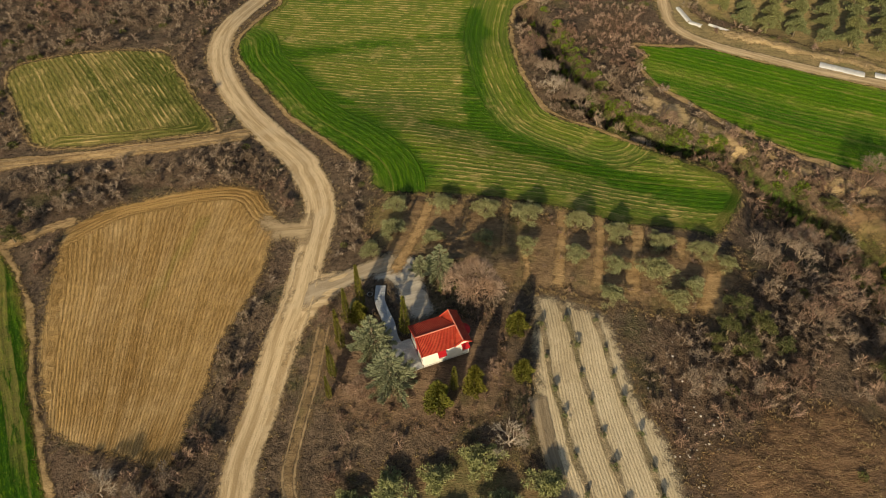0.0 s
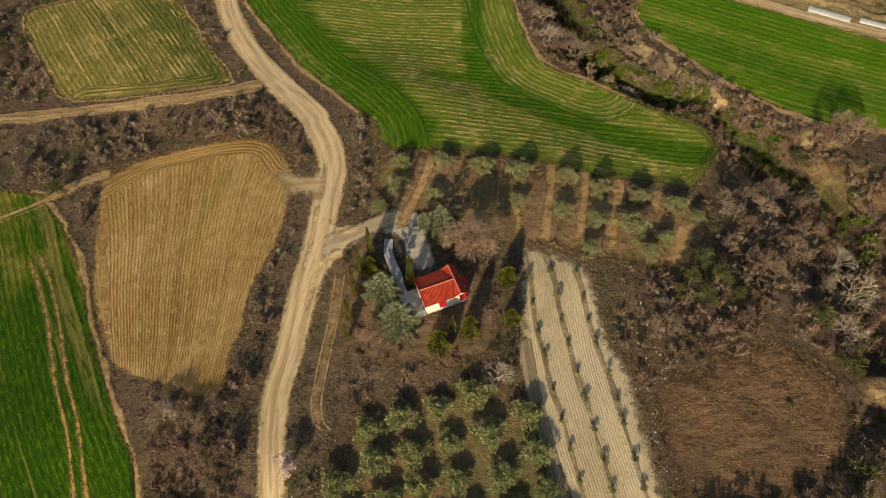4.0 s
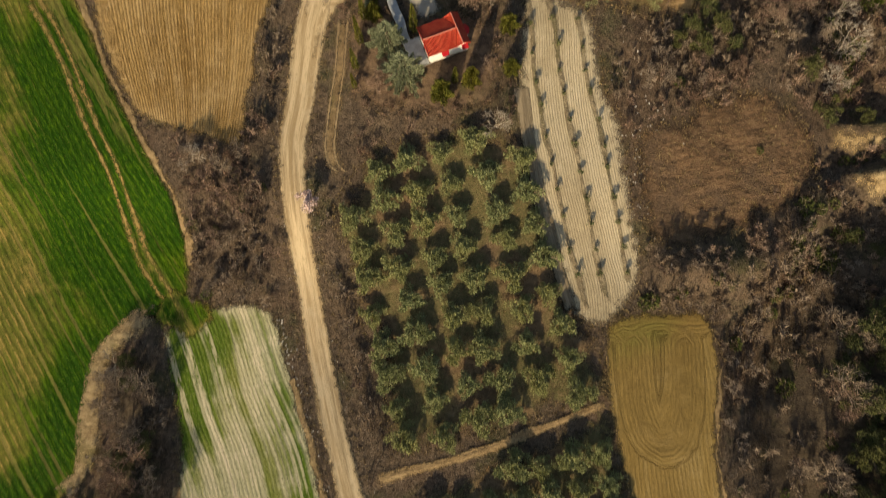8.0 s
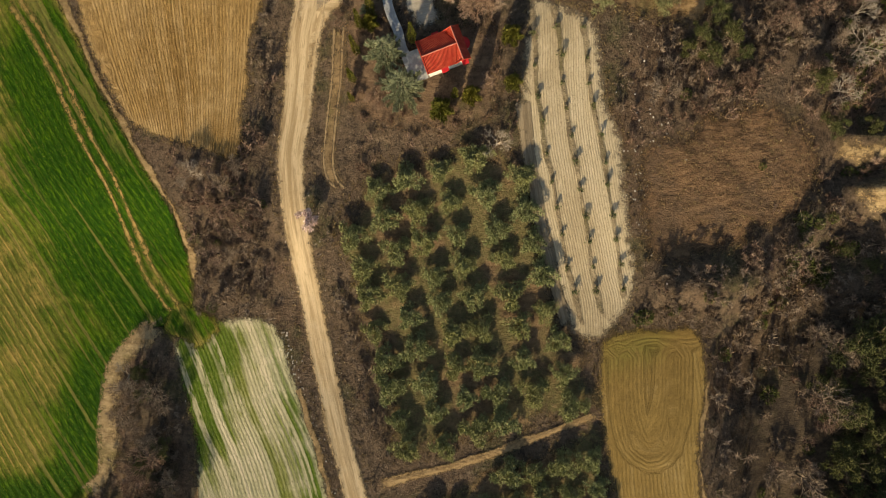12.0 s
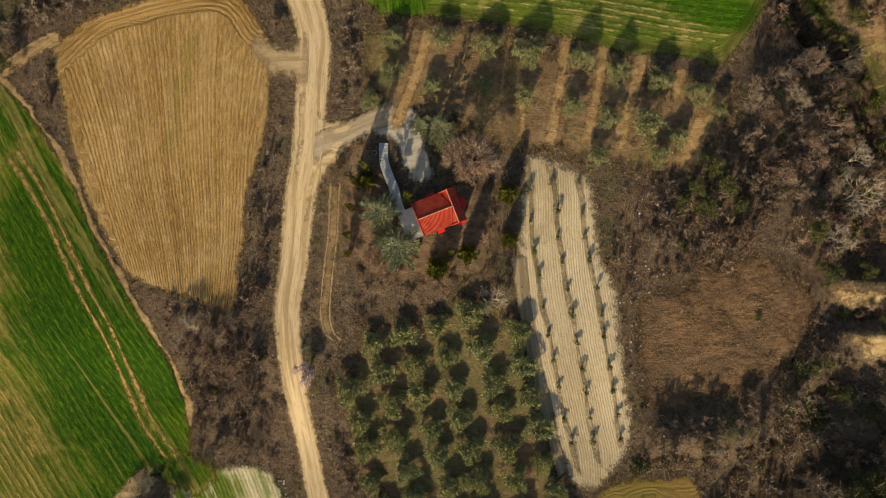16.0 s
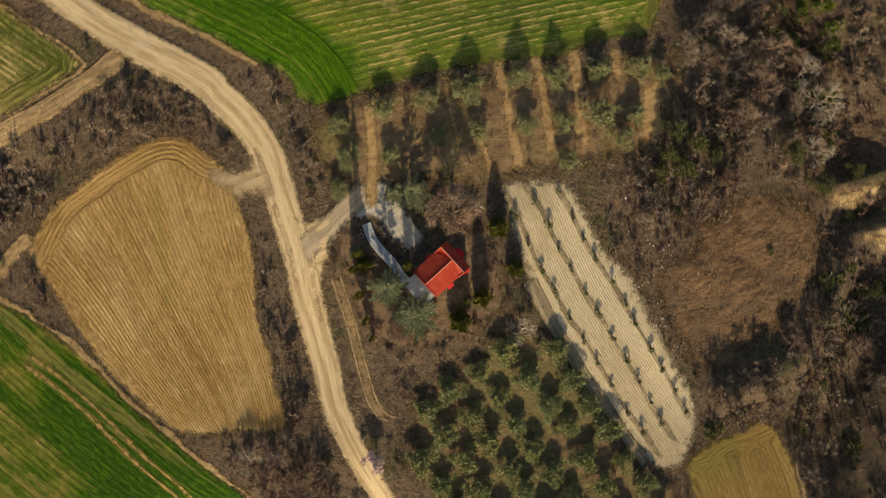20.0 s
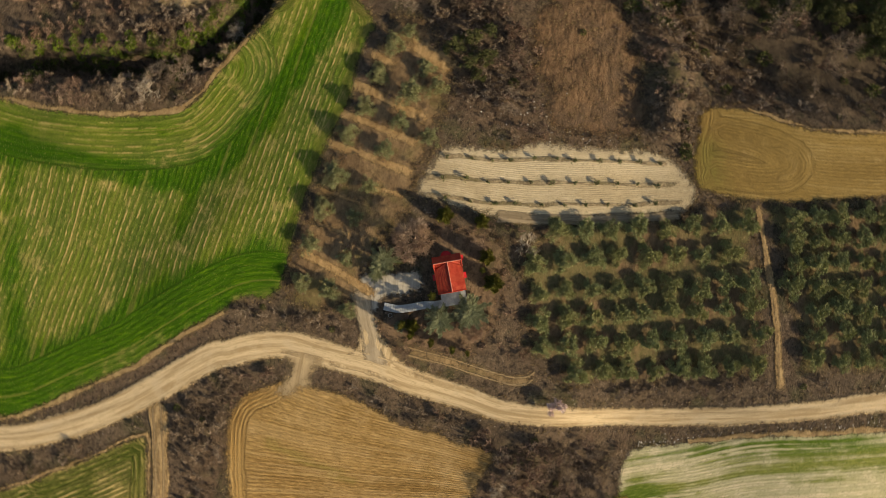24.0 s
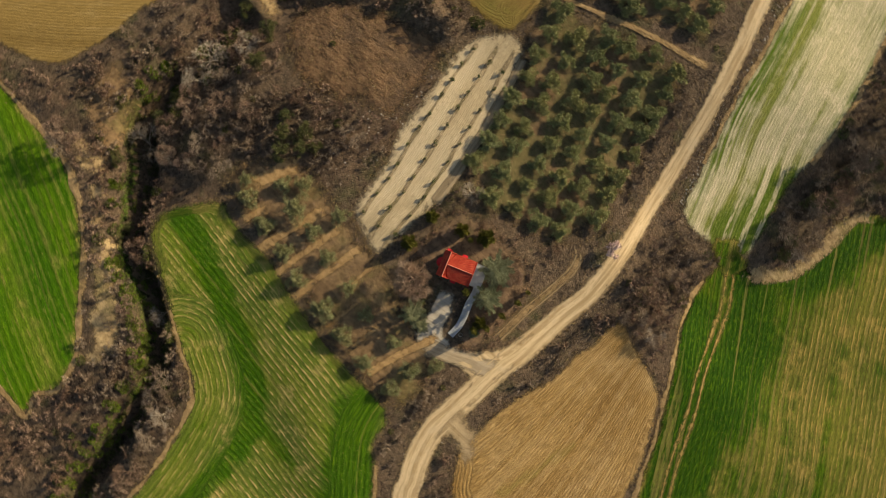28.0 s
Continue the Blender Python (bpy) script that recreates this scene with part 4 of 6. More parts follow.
sheet("field", PALE, PALE_CROP, "pale stubble field with green regrowth", 0.045, radians(105), worn=[(PALE_BAND, 0.7), (GREEN_EDGE, -1.6), (GREEN_SIDE, -0.65, 4.2)], guide=[(-35.5, -38), (-31.5, -47.5), (-28, -57), (-22, -71), (-14.5, -99), (-8, -120)])
sheet("field", TAN, TAN_CROP, "tan stubble field with turning marks", 0.06, radians(96), worn=[(GREEN_TIP, -0.8)], heads=[([(32, -51), (32.3, -60), (34, -66.5), (36.5, -68), (39, -66), (40.5, -59), (40.8, -51)], 3.4, 0.1), ([(28, -48), (36, -46), (44, -46.5)], 3.0, 0.0)])
sheet("field", FAR_TAN, TAN_CROP, "plain tan ploughed field", 0.06, radians(40))
sheet("ground_cover", GROVE, GROVE_SOIL, "dark weedy soil under the olive grove", 0.03, 0.3, 1.6, rough=2.2, category="ground")
sheet("ground_cover", GROVE_SOUTH, GROVE_SOIL, "dark weedy soil under the southern olive grove", 0.03, 0.3, 1.6, rough=2.2, category="ground")
sheet("ground_cover", ORCHARD, ORCHARD_SOIL, "reddish brown mown orchard soil", 0.02, 0.1, 1.6, rough=2.2, category="ground")
sheet("ground_cover", GROVE_NORTHEAST, HILL_SOIL, "pale mown grass under the hillside olive grove", 0.12, 0.1, 3.0, rough=2.0, category="ground", drape=True)
sheet("ground_cover", YARD, YARD_SOIL, "bare brown yard soil with leaf litter", 0.025, 0.1, 1.6, rough=2.0, category="ground")
sheet("ground_cover", CROP, RIDGES, "pale ploughed soil with fine ridges between sapling rows", 0.035, radians(-80), 1.5, rough=0.25, category="field", guide=[(18.4, 14), *CROP_ROW_2[1:], (28, -52)])


def strip(name, line, width, mat, label, z=0.05, crown=0.05, ruts=0.05, category="road", uneven=0.35, drape=False):
    """A dirt road or track: crowned, with two worn wheel ruts and soft verges."""
    c = curve(line, False, 1.0)
    t = np.gradient(c, axis=0)
    t = t / np.linalg.norm(t, axis=1, keepdims=True)
    nrm = np.stack([-t[:, 1], t[:, 0]], 1)
    u = np.linspace(-1, 1, 13)
    run = np.r_[0, np.cumsum(np.hypot(*np.diff(c, axis=0).T))]
    wd = width(run) if callable(width) else np.full(len(c), width)
    left = np.array([1 + uneven * 0.3 * noise.noise(Vector((s * 0.17, 1.5, z))) for s in run])
    right = np.array([1 + uneven * 0.3 * noise.noise(Vector((s * 0.17, 7.5, z))) for s in run])
    verts, rows = [], []
    for i in range(len(c)):
        for k in u:
            w = wd[i] / 2 * k * (left[i] if k < 0 else right[i])
            prof = z + crown * (1 - k * k) - ruts * math.exp(-((abs(k) - 0.42) / 0.14) ** 2)
            if abs(k) > 0.99:
                prof = -0.25
            verts.append((*(c[i] + nrm[i] * w), prof))
            rows.append((w, run[i], min((1 - abs(k)) * wd[i] / 2, run[i] * 0.6, (run[-1] - run[i]) * 0.6)))
    verts = np.array(verts)
    verts[:, 2] += land(verts[:, :2]) + 0.1 if drape else relief(verts[:, :2])
    m = len(u)
    a = (np.arange(len(c) - 1)[:, None] * m + np.arange(m - 1)[None]).ravel()
    me = mesh_of(name, verts, np.stack([a, a + m, a + m + 1, a + 1], 1)[:, ::-1], mat, smooth=True)
    me.attributes.new("rows", "FLOAT_VECTOR", "POINT").data.foreach_set("vector", np.array(rows, np.float32).ravel())
    return tagged(new(name, me), label, category, kind="structure")


strip("road", ROAD_LINE, lambda s: np.interp(s, [0, 95, 120, 150, 175, 215, 300], [6.4, 7.2, 7.0, 6.8, 5.3, 5.1, 5.3]), ROAD, "pale dirt road with worn wheel ruts", 0.09)
strip("road", NE_ROAD, 4.6, ROAD, "narrow pale farm road", 0.09)
strip("track", [(-24.5, 11.0), *DRIVE_LINE], 5.0, DRIVE, "short dirt drive to the chapel yard", 0.108, 0.01, 0.01, category="track", uneven=1.0)
strip("track", FIELD_TRACK, 4.0, VERGE, "dry grassy field track with ruts", 0.06, ruts=0.09, category="track", uneven=1.5)
for off in (-0.85, 0.85):
    strip("track", [(x, y + off) for x, y in FIELD_TRACK], 0.6, TRACK, "worn wheel rut of the field track", 0.1, 0.0, 0.02, category="track", uneven=1.5)
strip("track", NW_TRACK, 3.0, VERGE, "dry field track along the stubble", 0.055, ruts=0.09, category="track")
strip("track", GROVE_LANE, 2.0, VERGE, "pale grassy lane between the two olive groves", 0.06, ruts=0.05, category="track", uneven=2.0)
strip("track", BANK_PATH, 2.2, TRACK_WIDE, "worn sandy path along the crest of the bank", 0.05, 0.0, 0.0, category="track", uneven=2.0, drape=True)
# The track's bright colour includes the sunlight that falls between shadows.
strip("track", [(-8.4, 14.6), *ORCHARD_TRACK], 2.7, SUN_LANE, "sandy track into the orchard, coloured as a sunlit strip", 0.115, category="track")
strip("track", WEST_TRACK, 3.4, TRACK_SOFT, "grassy bed of a track beside the road", 0.03, 0.0, 0.02, category="track", uneven=1.5)
for off in (-0.8, 0.8):
    strip("track", [(x + off, y) for x, y in WEST_TRACK], 0.75, RUT, "faint wheel rut of a grassy track beside the road", 0.045, 0.0, 0.02, category="track", uneven=1.2)
    strip("track", [(x + off * 0.6, y + off * 0.6) for x, y in EAST_TRACK], 0.35, RUT, "faint wheel rut across the yard", 0.045, 0.0, 0.02, category="track", uneven=1.2)
strip("track", GREY_STRIP, 2.8, GREY_EARTH, "darker grey-brown strip beside the ridged soil", 0.11, 0.0, 0.03, category="track", uneven=1.2)
for row, head_at, foot_at in ((CROP_ROW_1, (14.2, 9.4), (24.3, -45.6)), (CROP_ROW_2, (17.9, 9.9), (27.9, -44)), (CROP_ROW_3, (22.7, 8.6), (31.6, -41))):
    strip("weedy_row", [head_at, *row, foot_at], 1.2, ROW_WEEDS, "dark weedy strip along a sapling row", 0.085, 0.03, 0.0, category="ground", uneven=3.0)
# Bright strips laid where sun passes between the orchard trees.
for lane, wide in (([(18.1, 12.0), (18.9, 16.1), (19.9, 21.9), (20.9, 28.3), (21.5, 31.8)], 2.6), ([(24.3, 12.1), (25.6, 16.7), (26.9, 23.1), (27.9, 28.6), (28.6, 32.0)], 2.5), ([(29.9, 11.4), (31.4, 15.9), (33.0, 21.4), (34.4, 26.9), (35.2, 29.5)], 3.0),
                   ([(13.1, 12.6), (13.6, 17.5), (13.6, 20.4)], 1.8), ([(41.6, 8.4), (43.4, 11.4), (45.2, 15.2), (46.2, 19.2)], 4.2), ([(39.6, 20.4), (41.8, 24.6), (42.9, 27.2)], 2.6), ([(4, 31.5), (3.6, 27), (2.6, 22)], 1.8), ([(11.2, 31.6), (10.6, 27), (9.8, 21)], 1.8)):
    strip("track", lane, wide, SUN_LANE, "mown straw lane, painted as a sunlit gap between the orchard tree shadows", 0.035, 0.02, 0.0, category="track", uneven=1.8)
sheet("forecourt", COURT, COURT_GRAVEL, "grey gravel forecourt in front of the chapel", 0.1, 0.2, 2.0, rough=0.9, category="yard")
GATE = [(-34.5, 32.5), (-31, 32), (-27.5, 30.8), (-23, 33), (-22.6, 21.5), (-27, 24.4), (-30, 24.2), (-32.3, 26), (-34.5, 29)]
sheet("field_entry", GATE, ENTRY, "trampled dirt entry from the road to the stubble", 0.11, 0.0, 1.2, rough=1.0, category="track")
JUNCTION = [(-25.5, 22), (-22.3, 19), (-20, 17.2), (-17.5, 16.7), (-13.5, 17.4), (-14.8, 13.6), (-17.6, 10.6), (-20.0, 7.8), (-21.8, 3.4), (-24.5, -1), (-26, 8)]
sheet("road_mouth", JUNCTION, ROAD, "widened dirt mouth of the drive", 0.105, 0.0, 2.0, rough=0.6, category="track")
strip("ground_cover", [(x + 2.6, y + 5.0) for x, y in NE_ROAD], 13.0, HILL_SOIL, "pale dry grass above the farm road", 0.03, 0.0, 0.0, category="ground", uneven=0.8, drape=True)
CLAY_A = [(70.4, -13), (73.8, -10.8), (78.8, -11.6), (81.8, -13.6), (79.9, -16), (73.9, -16.5)]
CLAY_B = [(72.5, -20.5), (76.9, -18.5), (83.8, -18.5), (83.9, -25.5), (77, -26)]
CLAY_C = [(70, 98.8), (79, 93.4), (90, 87.4), (104, 81.2), (122, 73.6), (124, 77.5), (106, 85), (93, 91), (82, 97), (73, 102.5)]
for k, (outline, word) in enumerate(((CLAY_A, "ravine"), (CLAY_B, "ravine"), (CLAY_C, "farm road"))):
    sheet("clay_bank", outline, CLAY if word == "ravine" else BANK_CLAY, f"eroded tan clay bank beside the {word}", 0.5, 0.0, 0.8, rough=1.6, category="bank", drape=True)
sheet("grass_bank", [(74, 40), (82, 36), (90, 30), (90, 22), (82, 20), (78, 26), (75, 33)], ORCHARD_SOIL, "bank of pale dry grass beyond the ditch", 0.12, 0.0, 1.2, rough=3.0, category="bank", drape=True)
sheet("grass_bank", DRY_SLOPE, VERGE_SOFT, "slope of pale dry grass between the ditch and the lush field", 0.1, 0.0, 1.4, rough=3.0, category="bank", drape=True)
sheet("clearing", CLEARING, ROUGH, "cleared slope of rough brown grass", 0.1, 0.0, 1.5, rough=2.2, category="ground", drape=True)
DITCH_GRASS = orchard_mat("ditch_grass", (0.04, 0.062, 0.013), (0.07, 0.115, 0.02), (0.12, 0.092, 0.045), 0.46, 1.0)
for side, wide in ((2.7, 2.2),):
    d = np.gradient(DITCH_LINE[2:-12], axis=0)
    d = d / np.linalg.norm(d, axis=1, keepdims=True)
    strip("grass_bank", DITCH_LINE[2:-12] + np.c_[d[:, 1], -d[:, 0]] * side, wide, DITCH_GRASS, "lush green grass on the bank of the ditch", 0.06, 0.05, 0.0, category="bank", uneven=3.0, drape=True)
BAY = [(-51.5, -47), (-53.6, -47.2), (-57.2, -49.4), (-60.4, -54.4), (-61.4, -60.6), (-61.5, -66), (-62, -72.5), (-65, -77)]
strip("track", BAY, 4.6, VERGE_SOFT, "band of flattened dry grass round the thicket", 0.085, ruts=0.03, category="track", uneven=2.0)
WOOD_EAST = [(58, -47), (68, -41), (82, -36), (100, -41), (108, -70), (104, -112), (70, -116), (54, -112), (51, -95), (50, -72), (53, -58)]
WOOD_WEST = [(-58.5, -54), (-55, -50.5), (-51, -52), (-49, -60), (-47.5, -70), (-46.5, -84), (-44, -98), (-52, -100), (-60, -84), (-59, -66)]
# Dark cover sheets paint the tree shade onto the floor of both woods.
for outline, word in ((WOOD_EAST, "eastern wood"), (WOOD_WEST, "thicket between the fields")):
    sheet("ground_cover", outline, WOOD_SHADE_SOIL, f"dark ground with painted shade under the {word}", 0.06, 0.0, 1.25, rough=3.0, category="ground", drape=True)
WHEEL_LINE = [(-78.3, 11.9), (-72.6, 2.9), (-68.0, -6.4), (-65.1, -13.1), (-60.4, -21.8), (-55.4, -35.8), (-50.2, -43.8)]
for off in (0, 1.9):
    strip("wheel_line", [(x + off * 0.86, y + off * 0.5) for x, y in WHEEL_LINE], 1.5, WHEEL, "pale dry wheel line through the green crop", 0.12, 0.0, 0.0, category="track", uneven=2.5)
NECK = [(-48.5, -41.5), (-45, -43.2), (-41.5, -45), (-41, -48), (-44.5, -51), (-48.5, -49.5), (-53, -47.6), (-51, -44.5)]
sheet("field", NECK, GREEN_BANDED, "lush green neck between two fields", 0.075, radians(121), 1.5, rough=1.6)
LAYBY = [(-25.5, -3), (-26.5, -24.2), (-28.6, -20), (-30.2, -15.3), (-28.8, -9.4)]
sheet("road_edge", LAYBY, ROAD, "sandy passing place beside the road", 0.07, 0.0, 1.2, rough=0.8, category="track")


def verge(name, line, width, label, part_from=0.0, part_to=1.0):
    c = curve(line, True, 1.2)
    a, b = int(part_from * len(c)), int(part_to * len(c))
    c = c[a:b]
    c = wobble(c, 0.5, 4.0)
    t = np.gradient(c, axis=0)
    t = t / np.linalg.norm(t, axis=1, keepdims=True)
    nrm = np.stack([-t[:, 1], t[:, 0]], 1)
    w = np.array([width * (0.75 + 0.6 * noise.noise(Vector((i * 0.2, 0, width)))) for i in range(len(c))])[:, None]
    inner, outer = c + nrm * w * 0.6, c - nrm * w * 0.6
    v = np.concatenate([np.c_[inner, np.full(len(c), 0.02)], np.c_[c, np.full(len(c), 0.1)], np.c_[outer, np.full(len(c), 0.0)]])
    v[:, 2] += relief(v[:, :2])
    n = len(c)
    i = np.arange(n - 1)
    f = np.concatenate([np.stack([i, i + 1, i + n + 1, i + n], 1), np.stack([i + n, i + n + 1, i + 2 * n + 1, i + 2 * n], 1)])
    me = mesh_of(name, v, f, VERGE, smooth=True)
    rows = np.c_[np.zeros((3 * n, 2)), np.concatenate([np.zeros(n), w[:, 0] * 0.6, np.zeros(n)])]
    me.attributes.new("rows", "FLOAT_VECTOR", "POINT").data.foreach_set("vector", rows.astype(np.float32).ravel())
    return tagged(new(name, me), label, "verge", kind="structure")


verge("verge", GREEN, 1.9, "dry grass verge beside the green field", 0.0, 0.27)
verge("verge", GREEN, 1.9, "dry grass verge of the green field above the ditch", 0.58, 1.0)
verge("verge", GREEN_WEST, 1.8, "dry grass verge of the large green field", 0.0, 0.235)
verge("verge", GREEN_WEST, 1.8, "dry grass verge of the large green field", 0.42, 0.62)
verge("verge", PALE, 2.0, "dry grass verge of the pale field", 0.12, 0.86)
verge("verge", TAN, 1.3, "dry grass verge of the tan field", 0.16, 0.6)
verge("verge", NORTHWEST, 1.2, "dry grass verge of the small field")
verge("verge", GREEN_EAST, 2.2, "dry grass verge of the lush field")


# ---- plants ----
def olive(r, h=3.4, w=2.2, lobes=34, spray=34, mat=OLIVE, leaf=(0.42, 0.085)):
    """Trunk, limbs and crown meshes of an olive tree with an open, lumpy crown."""
    fork = h * 0.32
    top = [np.array([r.uniform(-0.1, 0.1), r.uniform(-0.1, 0.1), fork])]
    tr = prisms([(0, 0, -0.2), (0.03, 0.0, fork * 0.5)], [(0.03, 0.0, fork * 0.5), top[0]], [0.22, 0.17], [0.17, 0.14], 7)
    a, b, ra, rb, tips = [], [], [], [], []
    for k in range(5):
        an = k * 1.257 + r.uniform(-0.4, 0.4)
        mid = top[0] + np.array([math.cos(an) * w * 0.3, math.sin(an) * w * 0.3, h * 0.24])
        a.append(top[0]), b.append(mid), ra.append(0.1), rb.append(0.06)
        for j in range(3):
            bn = an + r.uniform(-0.7, 0.7)
            tip = mid + np.array([math.cos(bn) * w * r.uniform(0.15, 0.5), math.sin(bn) * w * r.uniform(0.15, 0.5), h * r.uniform(0.05, 0.3)])
            a.append(mid), b.append(tip), ra.append(0.06), rb.append(0.02), tips.append(tip)
    limbs = prisms(a, b, ra, rb, 5)
    cs, ds = [], []
    for k in range(lobes):
        an, ring = r.uniform(0, 6.28), w * math.sqrt(r.uniform(0.02, 1.0))
        ring *= 0.78 + 0.3 * math.sin(3 * an + w * 9)
        c = np.array([math.cos(an) * ring, math.sin(an) * ring, h * (0.36 + 0.5 * (1 - (ring / w) ** 2) * r.uniform(0.15, 1.1) + r.uniform(-0.06, 0.06))])
        size = w * r.uniform(0.17, 0.3)
        d = ball(r, spray)
        d[:, 2] = np.abs(d[:, 2]) * 0.9 - 0.15
        cs.append(c + d * size * r.uniform(0.35, 1.0, (spray, 1)))
        ds.append(d)
    crown = leaves(np.concatenate(cs), np.concatenate(ds), leaf[0], leaf[1], r, 0.1, False)
    return tr, limbs, crown


def column(r, h, w, n=900, sharp=0.75):
    """Trunk and foliage of a cypress or a clipped conifer."""
    z = h * (0.06 + 0.94 * r.uniform(0, 1, n) ** 1.1)
    u = z / h
    prof = w * np.minimum(1, (1.02 - u) ** sharp * 1.25) * np.minimum(1, 0.55 + u * 3)
    an = r.uniform(0, 6.28, n)
    prof = prof * (0.72 + 0.25 * np.sin(5 * an + u * 7)) * r.uniform(0.55, 1.05, n)
    c = np.stack([np.cos(an) * prof, np.sin(an) * prof, z], 1)
    d = np.stack([np.cos(an) * 0.7, np.sin(an) * 0.7, np.full(n, 0.9)], 1)
    return prisms([(0, 0, -0.2)], [(0, 0, h * 0.9)], [0.16], [0.03], 7), leaves(c, d, 0.2 + 0.1 * w, 0.06 + 0.025 * w, r, 0.0, False)


def cedar(r, h, w, tiers=11, per=10):
    """Trunk, branches and needles of a broad blue conifer with layered boughs."""
    a, b, cs, ds = [], [], [], []
    for k in range(tiers):
        u = k / (tiers - 1)
        z = h * (0.1 + 0.86 * u)
        ln = w * (1 - u) ** 0.8 + 0.25
        m = max(4, int(per * (1 - 0.55 * u)))
        for j in range(m):
            an = j * 6.283 / m + k * 0.7 + r.uniform(-0.25, 0.25)
            out = np.array([math.cos(an), math.sin(an), 0])
            s = ln * r.uniform(0.75, 1.12)
            tip = np.array([0, 0, z]) + out * s + np.array([0, 0, s * r.uniform(-0.05, 0.22)])
            a.append((0, 0, z)), b.append(tip)
            nn = int(80 + 150 * s / w)
            v = r.uniform(0.22, 1.0, (nn, 1)) ** 0.8
            side = np.array([-out[1], out[0], 0])
            spread = r.normal(0, 0.1, (nn, 1)) * s * (1.2 - v)
            cs.append(np.array([[0, 0, z]]) + (tip - np.array([0, 0, z])) * v + side * spread)
            ds.append(out + side * np.sign(spread) * 0.6 + np.array([0, 0, 0.35]) + np.zeros((nn, 3)))
    trunk = prisms([(0, 0, -0.2)], [(0, 0, h * 0.97)], [0.26], [0.03], 8)
    return trunk, prisms(a, b, 0.05, 0.012, 4), leaves(np.concatenate(cs), np.concatenate(ds) * 1.6, 0.36, 0.055, r, 0.05, False)


def bare(r, h, w, depth=5, girth=0.17, split=3, twigs=900):
    """Trunk and leafless branches of a broad-crowned winter tree."""
    trunk_a, trunk_b, a, b, ra, rb = [], [], [], [], [], []

    def grow(p, d, ln, rad, k):
        bend = d + r.normal(0, 0.1, 3)
        q = p + bend / np.linalg.norm(bend) * ln
        (trunk_a if k == 0 else a).append(p)
        (trunk_b if k == 0 else b).append(q)
        if k:
            ra.append(rad), rb.append(rad * 0.68)
        if k >= depth:
            return
        for i in range(split + (1 if k in (0, 2) else 0)):
            an = i * 6.283 / split + r.uniform(0, 2)
            tilt = r.uniform(0.35, 0.75) if k else r.uniform(0.45, 0.8)
            x = np.cross(d, (0.31, 0.2, 0.93))
            x = x / max(np.linalg.norm(x), 1e-6)
            y = np.cross(d, x)
            e = d * math.cos(tilt) + (x * math.cos(an) + y * math.sin(an)) * math.sin(tilt)
            e[2] = e[2] * 0.85 + 0.12
            grow(q, e / np.linalg.norm(e), ln * r.uniform(0.62, 0.86), max(rad * 0.6, 0.02), k + 1)

    grow(np.array([0, 0, -0.2]), np.array([0.05, 0.02, 1.0]), h * 0.24, girth, 0)
    sx = w / max(np.abs(np.array(b)[:, :2]).max(), 0.1)
    sz = h / np.array(b)[:, 2].max()
    k = np.array([sx, sx, sz])
    ends, froms = np.array(b) * k, np.array(a) * k
    pick = r.integers(len(b) // 3, len(b), twigs)
    fine = leaves(ends[pick], (ends - froms)[pick] / np.linalg.norm((ends - froms)[pick], axis=1, keepdims=True) * 0.9, 0.2 * w, 0.03, r, 0.0, False)
    return prisms(np.array(trunk_a) * k, np.array(trunk_b) * k, girth, girth * 0.8, 8), join(prisms(froms, ends, ra, rb, 3), fine)


def tree_kind(name, label, category, pieces, group=""):
    """A first tree of a kind far under its parts' origin; copies of it are planted."""
    ob = thing(name, pose(0, 0, 0), label, category, group)
    for pname, shape, mat in pieces:
        part(pname, mesh_of(pname, shape[0], shape[1], mat), mat, ob)
    return ob


class Planter:
    """Plants trees of one kind: the first is moved, the rest are copies."""

    def __init__(self, kinds):
        self.kinds, self.used = kinds, set()

    def plant(self, x, y, size=1.0, turn=None, k=None, label="", squash=1.0):
        k = int(rng.integers(len(self.kinds))) if k is None else k
        ob = self.kinds[k]
        m = pose(x, y, land_at(x, y), 0, 0, rng.uniform(0, 360) if turn is None else turn) @ Matrix.Diagonal((size, size, size * squash, 1))
        if k in self.used:
            ob = copy_thing(ob, m)
            ob.matrix_world = m
        else:
            self.used.add(k)
            ob.matrix_world = m
        return tagged(ob, label) if label else ob


def sprinkle(step, poly, turn, jitter):
    """A planting lattice inside a plan outline."""
    p = curve(poly, True, 3.0)
    n = int(220 / step)
    i, j = np.meshgrid(np.arange(-n, n), np.arange(-n, n))
    q = np.stack([i.ravel() * step, j.ravel() * step], 1) + rng.normal(0, jitter, (i.size, 2))
    c, s = math.cos(turn), math.sin(turn)
    q = np.stack([q[:, 0] * c - q[:, 1] * s, q[:, 0] * s + q[:, 1] * c], 1) + p.mean(0)
    q = q[inside(p, q)]
    return q[reach(p, q) > 1.2]


def olive_pieces(r, **kw):
    mat = kw.get("mat", OLIVE)
    t, l, c = olive(r, **kw)
    return [("trunk", join(t, l), BARK), ("crown", c, mat)]


r0 = np.random.default_rng(11)
grove = Planter([tree_kind("olive_tree", "olive tree with a loose yellow-green crown in the grove", "tree", olive_pieces(r0, h=2.4, w=2.7, lobes=42, spray=74, mat=OLIVE_YOUNG, leaf=(0.33, 0.078)), "olive trees of the grove") for _ in range(5)])
